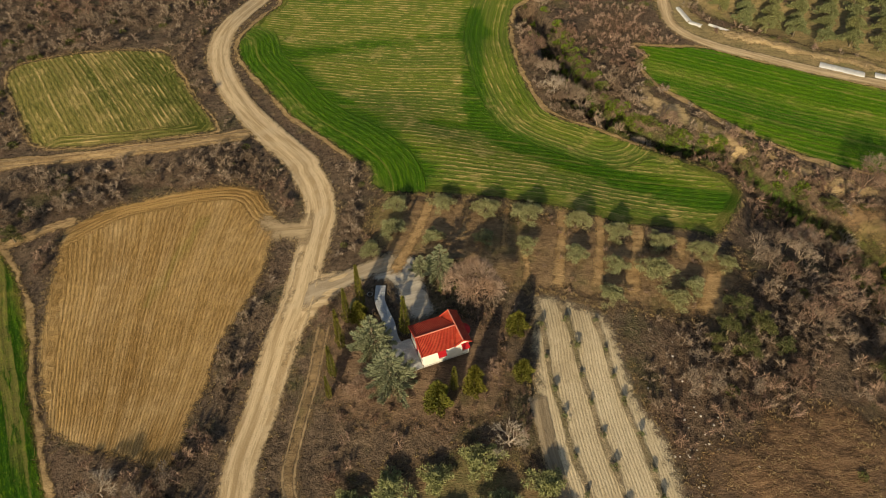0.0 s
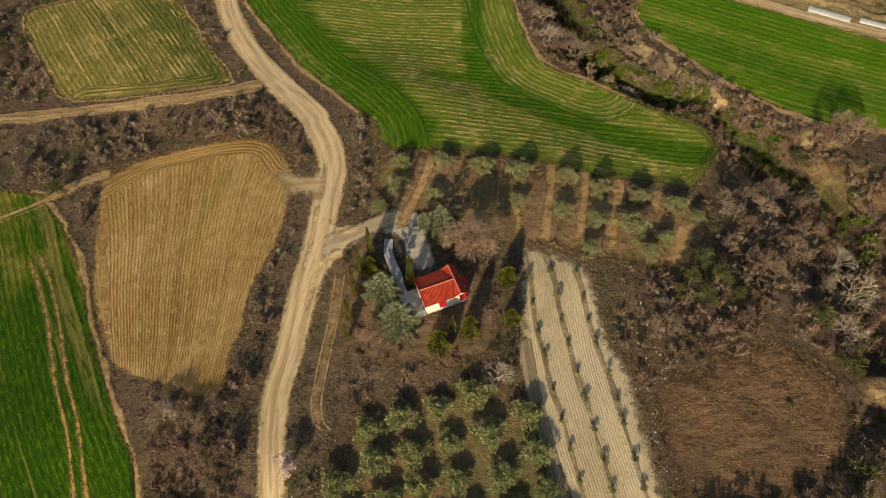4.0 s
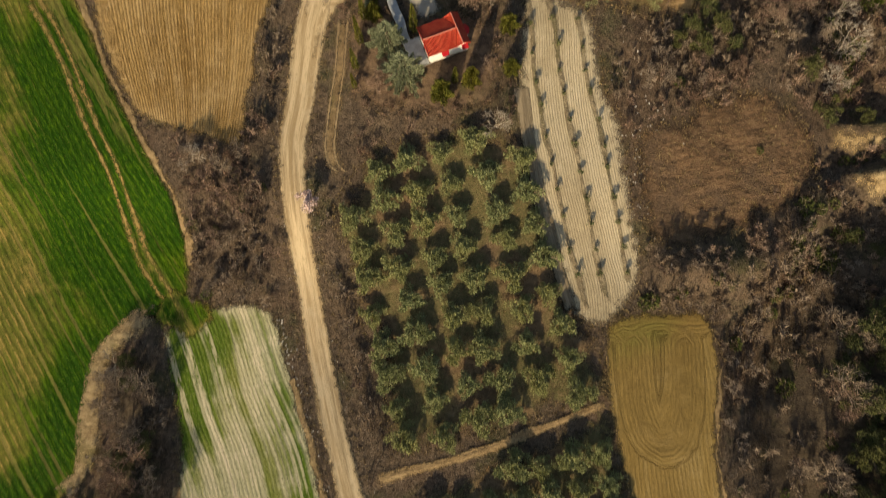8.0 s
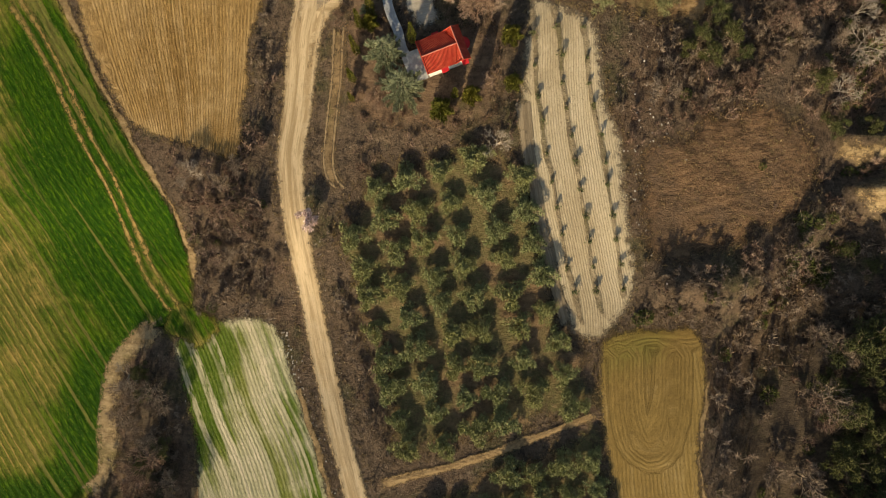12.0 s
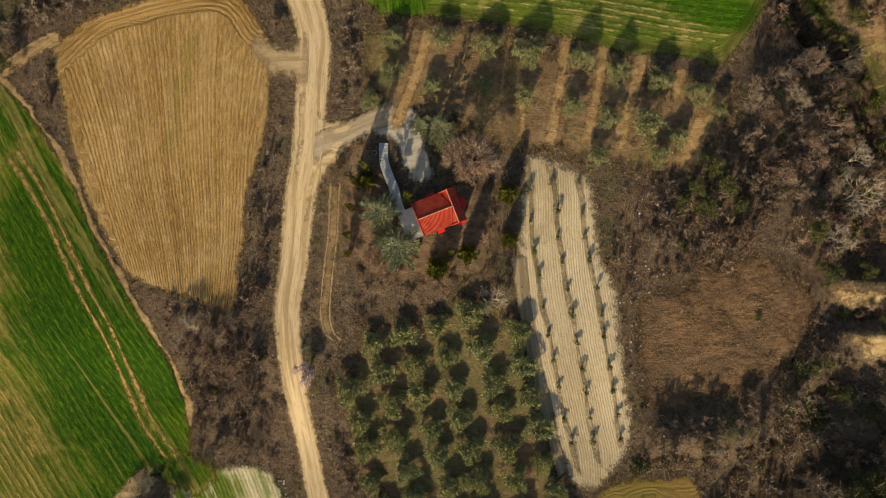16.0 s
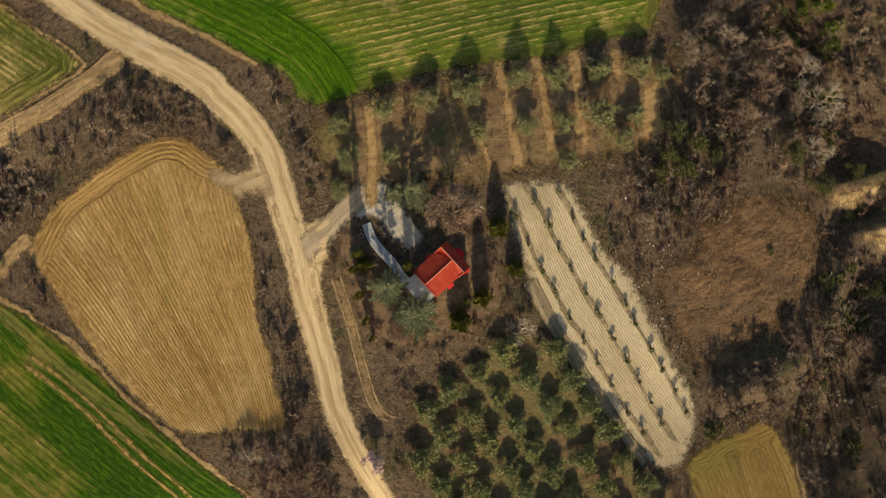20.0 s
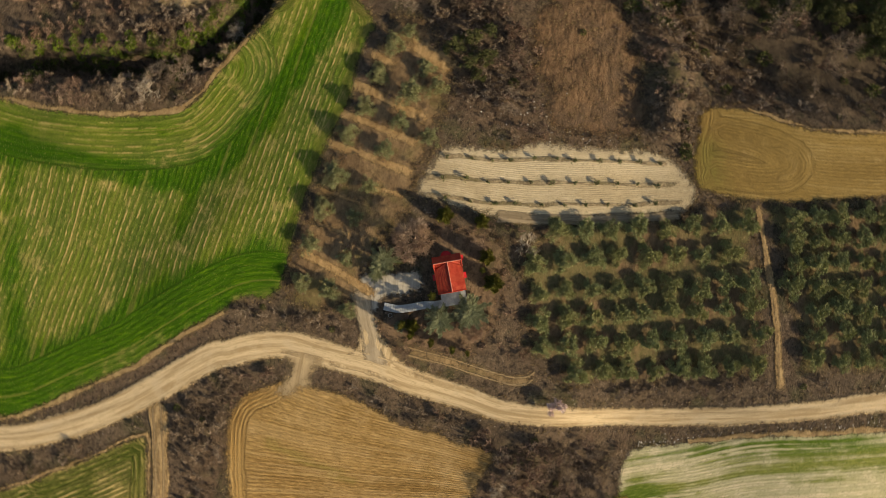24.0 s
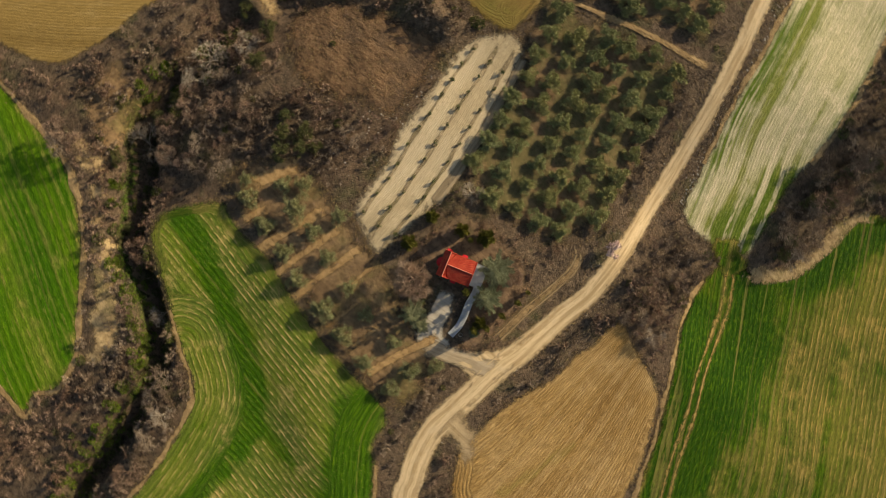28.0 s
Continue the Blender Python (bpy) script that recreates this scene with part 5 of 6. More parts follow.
GROVE_ROWS = [((12.9, -19.7), (22.1, -59.0), 8), ((5.2, -16.5), (15.0, -56.6), 8), ((-0.6, -18.3), (9.9, -62.3), 9), ((-6.4, -19.7), (5.3, -63.3), 9), ((-11.7, -21.9), (-0.3, -66.1), 9), ((-16.2, -29.9), (-6.8, -66.9), 8)]
for (x0, y0), (x1, y1), count in GROVE_ROWS:
    for u in np.linspace(0, 1, count):
        grove.plant(x0 + (x1 - x0) * u + rng.normal(0, 0.35), y0 + (y1 - y0) * u + rng.normal(0, 0.35), rng.uniform(0.82, 1.1))
for x, y in sprinkle(5.0, GROVE_SOUTH, radians(11.5), 0.35):
    grove.plant(x, y, rng.uniform(0.82, 1.06), label="sturdy olive tree with a dense green crown in the southern grove")
ORCHARD_TREES = [(-8.5, 30.3, 0.8), (-0.5, 30.2, 0.84), (7.3, 28.9, 0.9), (14.5, 28.0, 1.0), (23.4, 27.3, 0.86), (29.9, 25.1, 0.84), (37.5, 24.0, 0.88), (44.4, 21.7, 0.9), (47.9, 19.2, 0.68),
                 (-9.0, 24.6, 0.82), (-1.9, 22.6, 0.68), (6.7, 22.2, 0.66), (13.8, 20.8, 0.7), (21.9, 19.1, 0.74), (28.3, 17.3, 0.76), (34.9, 16.1, 1.12), (40.9, 14.3, 0.74), (26.3, 10.5, 0.8), (37.4, 10.8, 0.8), (-12.3, 19.9, 0.7)]
orchard = Planter([tree_kind("olive_tree", "mature grey-green olive tree in the open orchard", "tree", olive_pieces(r0, h=3.3, w=2.9, lobes=46, spray=96, leaf=(0.26, 0.065)), "olive trees of the orchard") for _ in range(4)])
for x, y, size in ORCHARD_TREES:
    orchard.plant(x, y, size)
north = Planter([tree_kind("olive_tree", "dense rounded olive tree in a planted row", "tree", olive_pieces(r0, h=4.6, w=2.75, lobes=64, spray=56, mat=OLIVE_DARK, leaf=(0.32, 0.1)), "olive trees of the hillside grove") for _ in range(3)])
for x, y in sprinkle(6.5, GROVE_NORTHEAST, radians(-24), 0.15):
    if x < 140 and y < 132:
        north.plant(x, y, rng.uniform(0.9, 1.12))

sapling = Planter([tree_kind("olive_sapling", "young olive sapling in a ploughed row", "sapling", olive_pieces(r0, h=1.8, w=0.95, lobes=12, spray=34, mat=OLIVE_DARK, leaf=(0.2, 0.05)), "saplings in the ploughed strip") for _ in range(3)])
for line, gap in ((CROP_ROW_1, 4.95), (CROP_ROW_2, 4.6), (CROP_ROW_3, 4.6)):
    c = curve(line, False, 0.2)
    run = np.r_[0, np.cumsum(np.hypot(*np.diff(c, axis=0).T))]
    for s in np.arange(1.0, run[-1], gap):
        x, y = np.interp(s, run, c[:, 0]), np.interp(s, run, c[:, 1])
        sapling.plant(x + rng.normal(0, 0.15), y + rng.normal(0, 0.3), rng.uniform(0.55, 0.85))

slim = Planter([tree_kind("cypress", "slim upright cypress near the chapel", "tree", [("trunk", t, BARK), ("crown", f, CYPRESS)], "cypresses round the chapel") for t, f in (column(r0, 9.5, 0.95, 1500), column(r0, 8.0, 0.9, 1300))])
for x, y, s, k in ((-5.9, 3.3, 0.95, 0), (1.3, -5.9, 0.75, 1), (-15.4, 1.6, 0.8, 0), (-16.1, -3.0, 0.8, 1), (-16.3, -6.3, 0.6, 1), (-14.8, 6.0, 0.85, 1), (-12.9, 8.2, 0.9, 0)):
    slim.plant(x, y, s, k=k, squash=1.25 if x < -10 else 1.0)
stout = Planter([tree_kind("cypress", "broad bushy cypress near the chapel", "tree", [("trunk", t, BARK), ("crown", f, CYPRESS)], "cypresses round the chapel") for t, f in (column(r0, 5.6, 2.3, 3600, 0.6), column(r0, 6.0, 2.1, 3600, 0.65))])
for x, y, s, k, tall in ((10.9, 4.0, 0.85, 0, 0.9), (11.2, -3.8, 0.8, 1, 0.9), (-0.9, -8.6, 0.95, 0, 1.2), (4.1, -6.2, 0.85, 1, 1.25), (-13.0, 6.2, 0.7, 0, 1.2)):
    stout.plant(x, y, s, k=k, squash=tall)
blue = Planter([tree_kind("blue_conifer", "broad blue-green conifer with layered boughs", "tree", [("trunk", join(t, b), BARK), ("crown", f, CEDAR)], "blue conifers beside the chapel") for t, b, f in (cedar(r0, 7.5, 3.1, 10, 8), cedar(r0, 7.5, 3.5, 10, 9))])
for x, y, s, k in ((-10.4, 0.8, 1.1, 0), (-7.6, -5.0, 1.15, 1), (-0.8, 14.6, 0.95, 0), (-3.9, 15.6, 0.5, 1), (-13.7, 8.6, 0.38, 1)):
    blue.plant(x, y, s, k=k)

winter = Planter([tree_kind("bare_tree", "leafless winter tree with a spreading twiggy crown", "tree", [("trunk", t, BARK), ("crown", b, m)], "bare winter trees") for t, b, m in
                  ((*bare(r0, 7.0, 4.5, 5, 0.2, 4, 5200), TWIG_PALE), (*bare(r0, 6.0, 3.6, 5), TWIG_GREY), (*bare(r0, 6.5, 3.2, 5), TWIG_RED))])
winter.plant(4.2, 8.8, 1.0, 20, 0, "large brown leafless tree with a limewashed trunk in the yard")
winter.plant(-11.5, -6.1, 0.5, k=0)
winter.plant(6.3, -3.6, 0.5, k=2)
winter.plant(-18.6, 7.0, 0.45, k=2)
pale = Planter([tree_kind("bare_tree", "pale grey leafless tree with silvery branches", "tree", [("trunk", t, BARK_PALE), ("crown", b, BARK_PALE)], "pale bare trees") for t, b in (bare(r0, 5.0, 3.6, 5, 0.15, 3, 150), bare(r0, 6.0, 4.2, 5, 0.17, 3, 150))])
for x, y, s in ((8.8, -13.9, 0.85), (41.4, 55.4, 0.9), (73.5, 30.5, 1.35), (74.2, 4.0, 1.35), (24.7, 71.0, 0.8), (66, 29, 0.8), (-45.0, -19.4, 0.7), (73.0, 10.5, 0.9), (-57, -55, 0.8), (70, -3, 1.0)):
    pale.plant(x, y, s)
for x, y in ((20.7, 84.6), (23.1, 76.5), (29.9, 64.9), (55.1, 48.4), (65.8, 28.2), (83.3, 42.7), (79.3, 38.7), (28, 70.6), (48, 58.4), (85.3, 39.8),
             (78.2, -38.5), (81.6, -52.1), (66.2, -60.2), (59.9, -71.9), (83.5, -71.9), (63.3, 11.1), (57.3, 7.2), (69.3, 17), (-52.1, -66.5), (-55, -74.5), (-51.5, -82.1)):
    winter.plant(x, y, rng.uniform(0.7, 1.05), k=int(rng.integers(1, 3)))
for outline, gap, low, high, share in ((WOOD_WEST, 4.6, 0.75, 1.2, 0.9), ([(-44, -15), (-33, -18), (-30, -26), (-28.5, -38), (-30, -43), (-44, -42), (-43, -30), (-48, -22)], 4.2, 0.42, 0.7, 0.6),
                                       ([(50, 24), (60, 32), (72, 26), (74, 4), (66, 2), (54, 5), (48, 12)], 5.0, 0.5, 0.85, 0.6), ([(27, 4), (40, 6), (50, 2), (62, -2), (52, -4), (40, -8), (31, -6)], 4.6, 0.4, 0.7, 0.6)):
    for x, y in sprinkle(gap, outline, 0.5, 1.1):
        if rng.uniform() < share:
            winter.plant(x, y, rng.uniform(low, high), k=1 if rng.uniform() < 0.65 else 2)
t, b = bare(r0, 3.2, 2.3, 5, 0.12, 3, 120)
tips = b[0][rng.integers(0, len(b[0]), 1700)]
bloom = Planter([tree_kind("blossom_tree", "small tree in pale pink blossom beside the road", "tree", [("trunk", t, BARK), ("crown", b, TWIG_PALE), ("blossom", leaves(tips, ball(r0, 1700), 0.19, 0.08, r0), BLOSSOM)])])
bloom.plant(-23.6, -27.2, 1.15)

wild = Planter([tree_kind("evergreen_tree", "dark evergreen oak standing in the scrub", "tree", olive_pieces(r0, h=5.2, w=2.4, lobes=40, spray=100, mat=EVERGREEN, leaf=(0.2, 0.055)), "evergreen trees in the scrub") for _ in range(3)])
for x, y, s in ((46.3, 8.9, 1.0), (43.7, 5.2, 0.9), (48.7, 5.6, 1.0), (45.4, 1.9, 0.85), (64.6, -2.1, 1.0), (69.4, -9.2, 1.0), (72.3, -31.6, 0.6), (76.2, -34.5, 0.6), (-54.7, -54.4, 0.8), (-53.6, -58.2, 0.75), (-51, -68, 0.9), (-54, -71, 0.9),
                (41.5, 3.2, 0.7), (51.4, 2.3, 0.7), (-52.8, -78.4, 0.9), (-55.4, -84.1, 0.9), (38, 58.4, 0.8), (34.9, 60.4, 0.7), (62, 47.5, 0.7), (73.3, 36.5, 0.8), (73.3, 23, 0.9), (74.3, 17.1, 0.9), (77, -9.4, 0.75), (79.5, -18.6, 0.7), (-77.7, 27, 0.8)):
    wild.plant(x, y, s)
pines = sprinkle(5.0, [(64, -51), (72, -45), (84, -38.5), (100, -41), (104.1, -89.6), (89.3, -109.3), (65.6, -111.3), (59.7, -89.6), (62, -70)], 0.4, 1.3)
for x, y in pines:
    lot = rng.uniform()
    if lot < (0.72 if x > 63 else 0.2):
        wild.plant(x, y, rng.uniform(1.2, 1.9), label="tall dark evergreen tree in the shaded eastern wood")
    elif lot < 0.92:
        winter.plant(x, y, rng.uniform(1.0, 1.6), k=1 if rng.uniform() < 0.7 else 2, label="tall leafless tree in the shaded eastern wood")


# ---- scrub ----
def shrub(r, stems, twigs, kind):
    """One shrub of unit size: verts, triangles and material index (twigs 0, dry or green leaves 1)."""
    an, out = r.uniform(0, 6.283, stems), r.uniform(0.25, 1.0, stems)
    base = np.c_[r.normal(0, 0.12, (stems, 2)), np.full(stems, -0.1)]
    mid = np.c_[np.cos(an) * out * 0.5, np.sin(an) * out * 0.5, r.uniform(0.4, 0.65, stems)] + r.normal(0, 0.06, (stems, 3))
    tip = np.c_[np.cos(an) * out, np.sin(an) * out, 0.55 + 0.45 * (1 - out ** 2) + r.normal(0, 0.08, stems)]
    v, f = prisms(np.concatenate([base, mid]), np.concatenate([mid, tip]), np.repeat([0.022, 0.017], stems), np.repeat([0.017, 0.008], stems))
    k = r.integers(0, stems, twigs)
    u = r.uniform(0.0, 1.0, (twigs, 1))
    s = mid[k] + (tip - mid)[k] * u
    d = (tip - mid)[k] + r.normal(0, 0.3, (twigs, 3)) + np.array([0, 0, 0.1])
    tw = leaves(s, d, 0.4, 0.028, r, 0.0, False)
    v, f = join((v, f), tw)
    n, ln, wd = (230, 0.2, 0.07) if kind == "green" else (12, 0.17, 0.06)
    d = ball(r, n)
    d[:, 2] = np.abs(d[:, 2])
    lv, lf = leaves(d * np.array([0.75, 0.75, 0.7]) * r.uniform(0.4, 1, (n, 1)) ** 0.6, d, ln, wd, r, 0.0, kind != "green")
    vv, ff = join((v, f), (lv, lf))
    return vv, ff, np.r_[np.zeros(len(f), int), np.ones(len(lf), int)]


def scatter(name, label, shapes, spots, sizes, mats, squash=0.95):
    """Many plants in one mesh, for growth that nobody could count."""
    vs, fs, ms, at = [], [], [], 0
    z = land(spots)
    for (x, y), h, s in zip(spots, z, sizes):
        v, f, m = shapes[int(rng.integers(len(shapes)))]
        an = rng.uniform(0, 6.283)
        c, n = math.cos(an) * s, math.sin(an) * s
        k = rng.uniform(0.75, 1.15) * squash * s
        vs.append(np.stack([v[:, 0] * c - v[:, 1] * n + x, v[:, 0] * n + v[:, 1] * c + y, v[:, 2] * k + h], 1))
        fs.append(f + at)
        ms.append(m)
        at += len(v)
    if vs:
        ob = new(name, mesh_of(name, np.concatenate(vs), np.concatenate(fs), mats, np.concatenate(ms)))
        return tagged(ob, label, "scrub", kind="stuff")


WALK_LINE = np.array([(-10.2, 13.0), (-10.1, 9.5), (-8.3, 4.7), (-7.0, 0.0)])
CLEAR_LINE, HOUSE_SPOT = curve(CLEARING, True, 3.0), np.array([-1.3, 2.7])
ROAD_C = curve(ROAD_LINE, False, 2.0)


def free_spots(n, gap=1.1):
    """Plan points in the wild strips between fields, roads and yards."""
    q = np.stack([rng.uniform(-128, 128, n), rng.uniform(-122, 138, n)], 1)
    q = q[flat_reach(q) > gap]
    return q[~inside(curve(GROVE_NORTHEAST, True, 3.0), q) & ~inside(curve(CLAY_C, True, 3.0), q)]


shapes = [shrub(r0, 4, 165, "bare") for _ in range(8)]
shapes_far = [shrub(r0, 3, 110, "bare") for _ in range(4)]
shapes_green = [shrub(r0, 4, 8, "green") for _ in range(4)]
spots = free_spots(24000)
slope_rim = curve(DRY_SLOPE, True, 3.0)
spots = spots[~inside(curve(GATE, True, 3.0), spots)]
spots = spots[~inside(slope_rim, spots) | (rng.uniform(size=len(spots)) < 0.45)]
in_clear = inside(CLEAR_LINE, spots)
spots = spots[~in_clear | (rng.uniform(size=len(spots)) < 0.02)]
spots = spots[~(inside(curve(WOOD_EAST, True, 3.0), spots) | inside(curve(WOOD_WEST, True, 3.0), spots)) | (rng.uniform(size=len(spots)) < 0.4)]
dens = np.array([noise.noise(Vector((x * 0.05, y * 0.05, 20))) for x, y in spots])
spots = spots[rng.uniform(size=len(spots)) < 0.62 + 0.9 * dens]
hue = np.array([noise.noise(Vector((x * 0.035, y * 0.035, 31))) for x, y in spots]) + rng.normal(0, 0.12, len(spots))
hue = np.where((spots[:, 0] > 30) & (spots[:, 1] > -42), hue + 0.06, hue)
hue = np.where(((spots[:, 0] > 48) & (spots[:, 1] < -42)) | ((spots[:, 0] < -45) & (spots[:, 1] < -48)), hue - 0.35, hue)
near_ditch = np.minimum(reach(DITCH_LINE, spots, False), reach(RAVINE_LINE, spots, False))
clear_ditch = (reach(DITCH_LINE, spots, False) > 3.3) & ~inside(curve(CLAY_A, True, 1.0), spots) & ~inside(curve(CLAY_B, True, 1.0), spots)
spots, hue, near_ditch = spots[clear_ditch], hue[clear_ditch], near_ditch[clear_ditch]
green = rng.uniform(size=len(spots)) < np.where(near_ditch < 5, 0.26, 0.05)
size = rng.uniform(0.7, 1.7, len(spots)) * np.where(near_ditch < 8, 1.25, 1.0) * np.where(spots[:, 0] > 35, np.where(spots[:, 1] > 8, 1.05, 1.2), np.where(spots[:, 0] < -20, 1.2, 1.0))
dist = np.hypot(spots[:, 0], spots[:, 1])
for east in (False, True):
    for south in (False, True):
        zone = ((spots[:, 0] > 0) == east) & ((spots[:, 1] < 0) == south)
        where = ("southern" if south else "northern") + (" ravine side" if east else " road side")
        for mat, word, pick in ((TWIG, "brown", (hue < 0.12) & (hue > -0.2)), (TWIG_RED, "reddish brown", hue >= 0.12), (TWIG_GREY, "grey", hue <= -0.2)):
            sel = zone & pick & ~green
            scatter("scrub_thicket", f"{word} leafless scrub thicket on the {where}", shapes, spots[sel & (dist < 95)], size[sel & (dist < 95)], [mat, DEAD], 1.05)
            scatter("scrub_thicket", f"{word} leafless scrub thicket at the {where} edge", shapes_far, spots[sel & (dist >= 95)], size[sel & (dist >= 95)], [mat, DEAD], 1.0)
        sel = zone & green
        scatter("green_bushes", f"dark green evergreen bushes on the {where}", shapes_green, spots[sel], size[sel], [TWIG, BUSH_GREEN], 0.9)

bank = []
for p, d in zip(DITCH_LINE[:-1], np.diff(DITCH_LINE, axis=0)):
    out = np.array([-d[1], d[0]]) / np.linalg.norm(d)
    out = out if out @ (1.0, 0.6) > 0 else -out
    if noise.noise(Vector((p[0] * 0.09, p[1] * 0.09, 2.0))) > -0.1:
        bank += [p + out * rng.uniform(1.6, 5.2) + rng.normal(0, 0.5, 2) for _ in range(6)]
bank = np.array(bank)
# Growth added in the bed so that the shaded ditch reads darker.
bed = DITCH_LINE.repeat(4, 0) + rng.normal(0, 0.8, (len(DITCH_LINE) * 4, 2))
scatter("green_bushes", "dark green growth added to darken the shaded bed of the ditch", shapes_green, bed, rng.uniform(0.9, 1.6, len(bed)), [TWIG, EVERGREEN], 1.0)
scatter("green_bushes", "bright green ivy and bramble along the ditch bank", shapes_green, bank, rng.uniform(0.9, 1.7, len(bank)), [TWIG, IVY], 0.9)


def tuft(r, n=7):
    d = ball(r, n)
    d[:, 2] = np.abs(d[:, 2]) + 0.7
    v, f = leaves(np.c_[r.normal(0, 0.12, (n, 2)), np.full(n, -0.03)], d, 0.75, 0.05, r)
    return v, f, np.zeros(len(f), int)


tufts = [tuft(r0) for _ in range(5)]
rims = []
for outline in (BROWN, GREEN, GREEN_WEST, PALE, TAN, NORTHWEST, GREEN_EAST, CROP, GROVE, ORCHARD):
    c = curve(outline, True, 0.5)
    for _ in range(2):
        rims.append(c + rng.normal(0, 0.55, c.shape))
for off in (-1, 1):
    rims.append(ROAD_C.repeat(5, 0) + rng.normal(0, 0.5, (len(ROAD_C) * 5, 2)) + np.c_[np.full(len(ROAD_C) * 5, off * 3.3), np.zeros(len(ROAD_C) * 5)])
rims = np.concatenate(rims)
scatter("dry_grass", "tufts of dry straw-coloured grass along the field edges", tufts, rims, rng.uniform(0.3, 0.75, len(rims)), [BLADE], 0.8)
q = np.stack([rng.uniform(30, 70, 2600), rng.uniform(-38, -4, 2600)], 1)
q = q[inside(CLEAR_LINE, q)]
scatter("dry_grass", "rough dry grass on the cleared slope", tufts, q, rng.uniform(0.35, 0.9, len(q)), [BLADE], 0.7)


q = np.stack([rng.uniform(-22, 55, 5200), rng.uniform(-16, 38, 5200)], 1)
yard_rim, orchard_rim, crop_rim = curve(YARD, True, 3.0), curve(ORCHARD, True, 3.0), curve(CROP, True, 3.0)
q = q[inside(yard_rim, q) | inside(orchard_rim, q)]
q = q[(np.hypot(q[:, 0] + 2.0, q[:, 1] - 0.3) > 6.5) & (reach(WALK_LINE, q, False) > 1.2) & (reach(curve(ORCHARD_TRACK, False, 3.0), q, False) > 1.3) & ~inside(crop_rim, q) & ~inside(curve(COURT, True, 3.0), q)]
scatter("dry_grass", "dry grass and weeds in the yard and orchard", tufts, q, rng.uniform(0.25, 0.6, len(q)), [BLADE], 0.7)
k = rng.uniform(size=len(q)) < np.where(inside(yard_rim, q), 0.3, 0.04)
scatter("scrub_thicket", "low bare shrubs in the chapel yard", shapes, q[k], rng.uniform(0.35, 0.9, k.sum()), [TWIG_RED, DEAD])
q = np.stack([rng.uniform(-22, 40, 3000), rng.uniform(-112, -12, 3000)], 1)
q = q[inside(curve(GROVE, True, 3.0), q) | inside(curve(GROVE_SOUTH, True, 3.0), q)]
scatter("dry_grass", "weeds and dry grass under the olive grove", tufts, q, rng.uniform(0.3, 0.7, len(q)), [BLADE], 0.7)
for line in (CROP_ROW_1, CROP_ROW_2, CROP_ROW_3):
    c = curve(line, False, 0.3)
    c = c + rng.normal(0, 0.28, c.shape)
    scatter("row_weeds", "low weeds along a sapling row", tufts, c, rng.uniform(0.2, 0.5, len(c)), [DEAD], 0.8)


q = np.array([-52.5, 8.4]) + rng.normal(0, 0.9, (90, 2))
scatter("green_weeds", "small patch of green weeds in the stubble", tufts, q, rng.uniform(0.25, 0.5, len(q)), [BUSH_GREEN], 0.6)


def pebble(r):
    p = ball(r, 14) * r.uniform(0.7, 1.1, (14, 1)) * np.array([1, 0.8, 0.55])
    bm = bmesh.new()
    for v in p:
        bm.verts.new(v)
    got = bmesh.ops.convex_hull(bm, input=bm.verts[:])
    bmesh.ops.delete(bm, geom=list({g for g in got["geom_interior"] if isinstance(g, bmesh.types.BMVert)}), context="VERTS")
    bmesh.ops.triangulate(bm, faces=bm.faces[:])
    bm.verts.index_update()
    v, f = np.array([v.co[:] for v in bm.verts]), np.array([[u.index for u in g.verts] for g in bm.faces])
    bm.free()
    return v, f, np.zeros(len(f), int)


stones = [pebble(r0) for _ in range(4)]
q = np.stack([rng.normal(36, 4, 130), rng.normal(-19, 9, 130)], 1)
k = rng.integers(8, len(ROAD_C), 260)
w = ROAD_C[k] + np.c_[rng.choice((-3.2, 2.9), 260) + rng.normal(0, 0.5, 260), rng.normal(0, 0.6, 260)]
g = curve([(-29.6, -47), (-26.2, -57), (-22.3, -69), (-18.6, -82), (-14.6, -96), (-9.8, -113)], False, 0.18)
g = g + np.c_[rng.normal(0, 0.75, len(g)), rng.normal(0, 0.5, len(g))]
scatter("stones", "line of pale cleared stones between the road and the pale field", stones, g, rng.uniform(0.06, 0.26, len(g)), [STONE], 0.8)
g = np.concatenate([rng.normal((-40, -52), (5, 6), (120, 2)), rng.normal((-62, -28), (9, 16), (150, 2))])
scatter("stones", "pale stones turned up in the crops", stones, g[inside(curve(PALE, True, 3.0), g) | inside(curve(GREEN_WEST, True, 3.0), g)], rng.uniform(0.07, 0.2, 270), [STONE], 0.8)
scatter("stones", "loose pale field stones on rough ground", stones, np.concatenate([q, w]), np.r_[rng.uniform(0.08, 0.3, 130), rng.uniform(0.05, 0.18, 260)], [STONE], 0.9)


# ---- the chapel ----
CH = pose(-0.68, 0.8, 6.0, 0, 0, 21.7) @ Matrix.Diagonal((0.95, 0.95, 1.0, 1))
chapel = thing("chapel", CH, "small white chapel with a red tiled cross-gable roof", "chapel")
EAVE, TOP = 3.0, 3.86


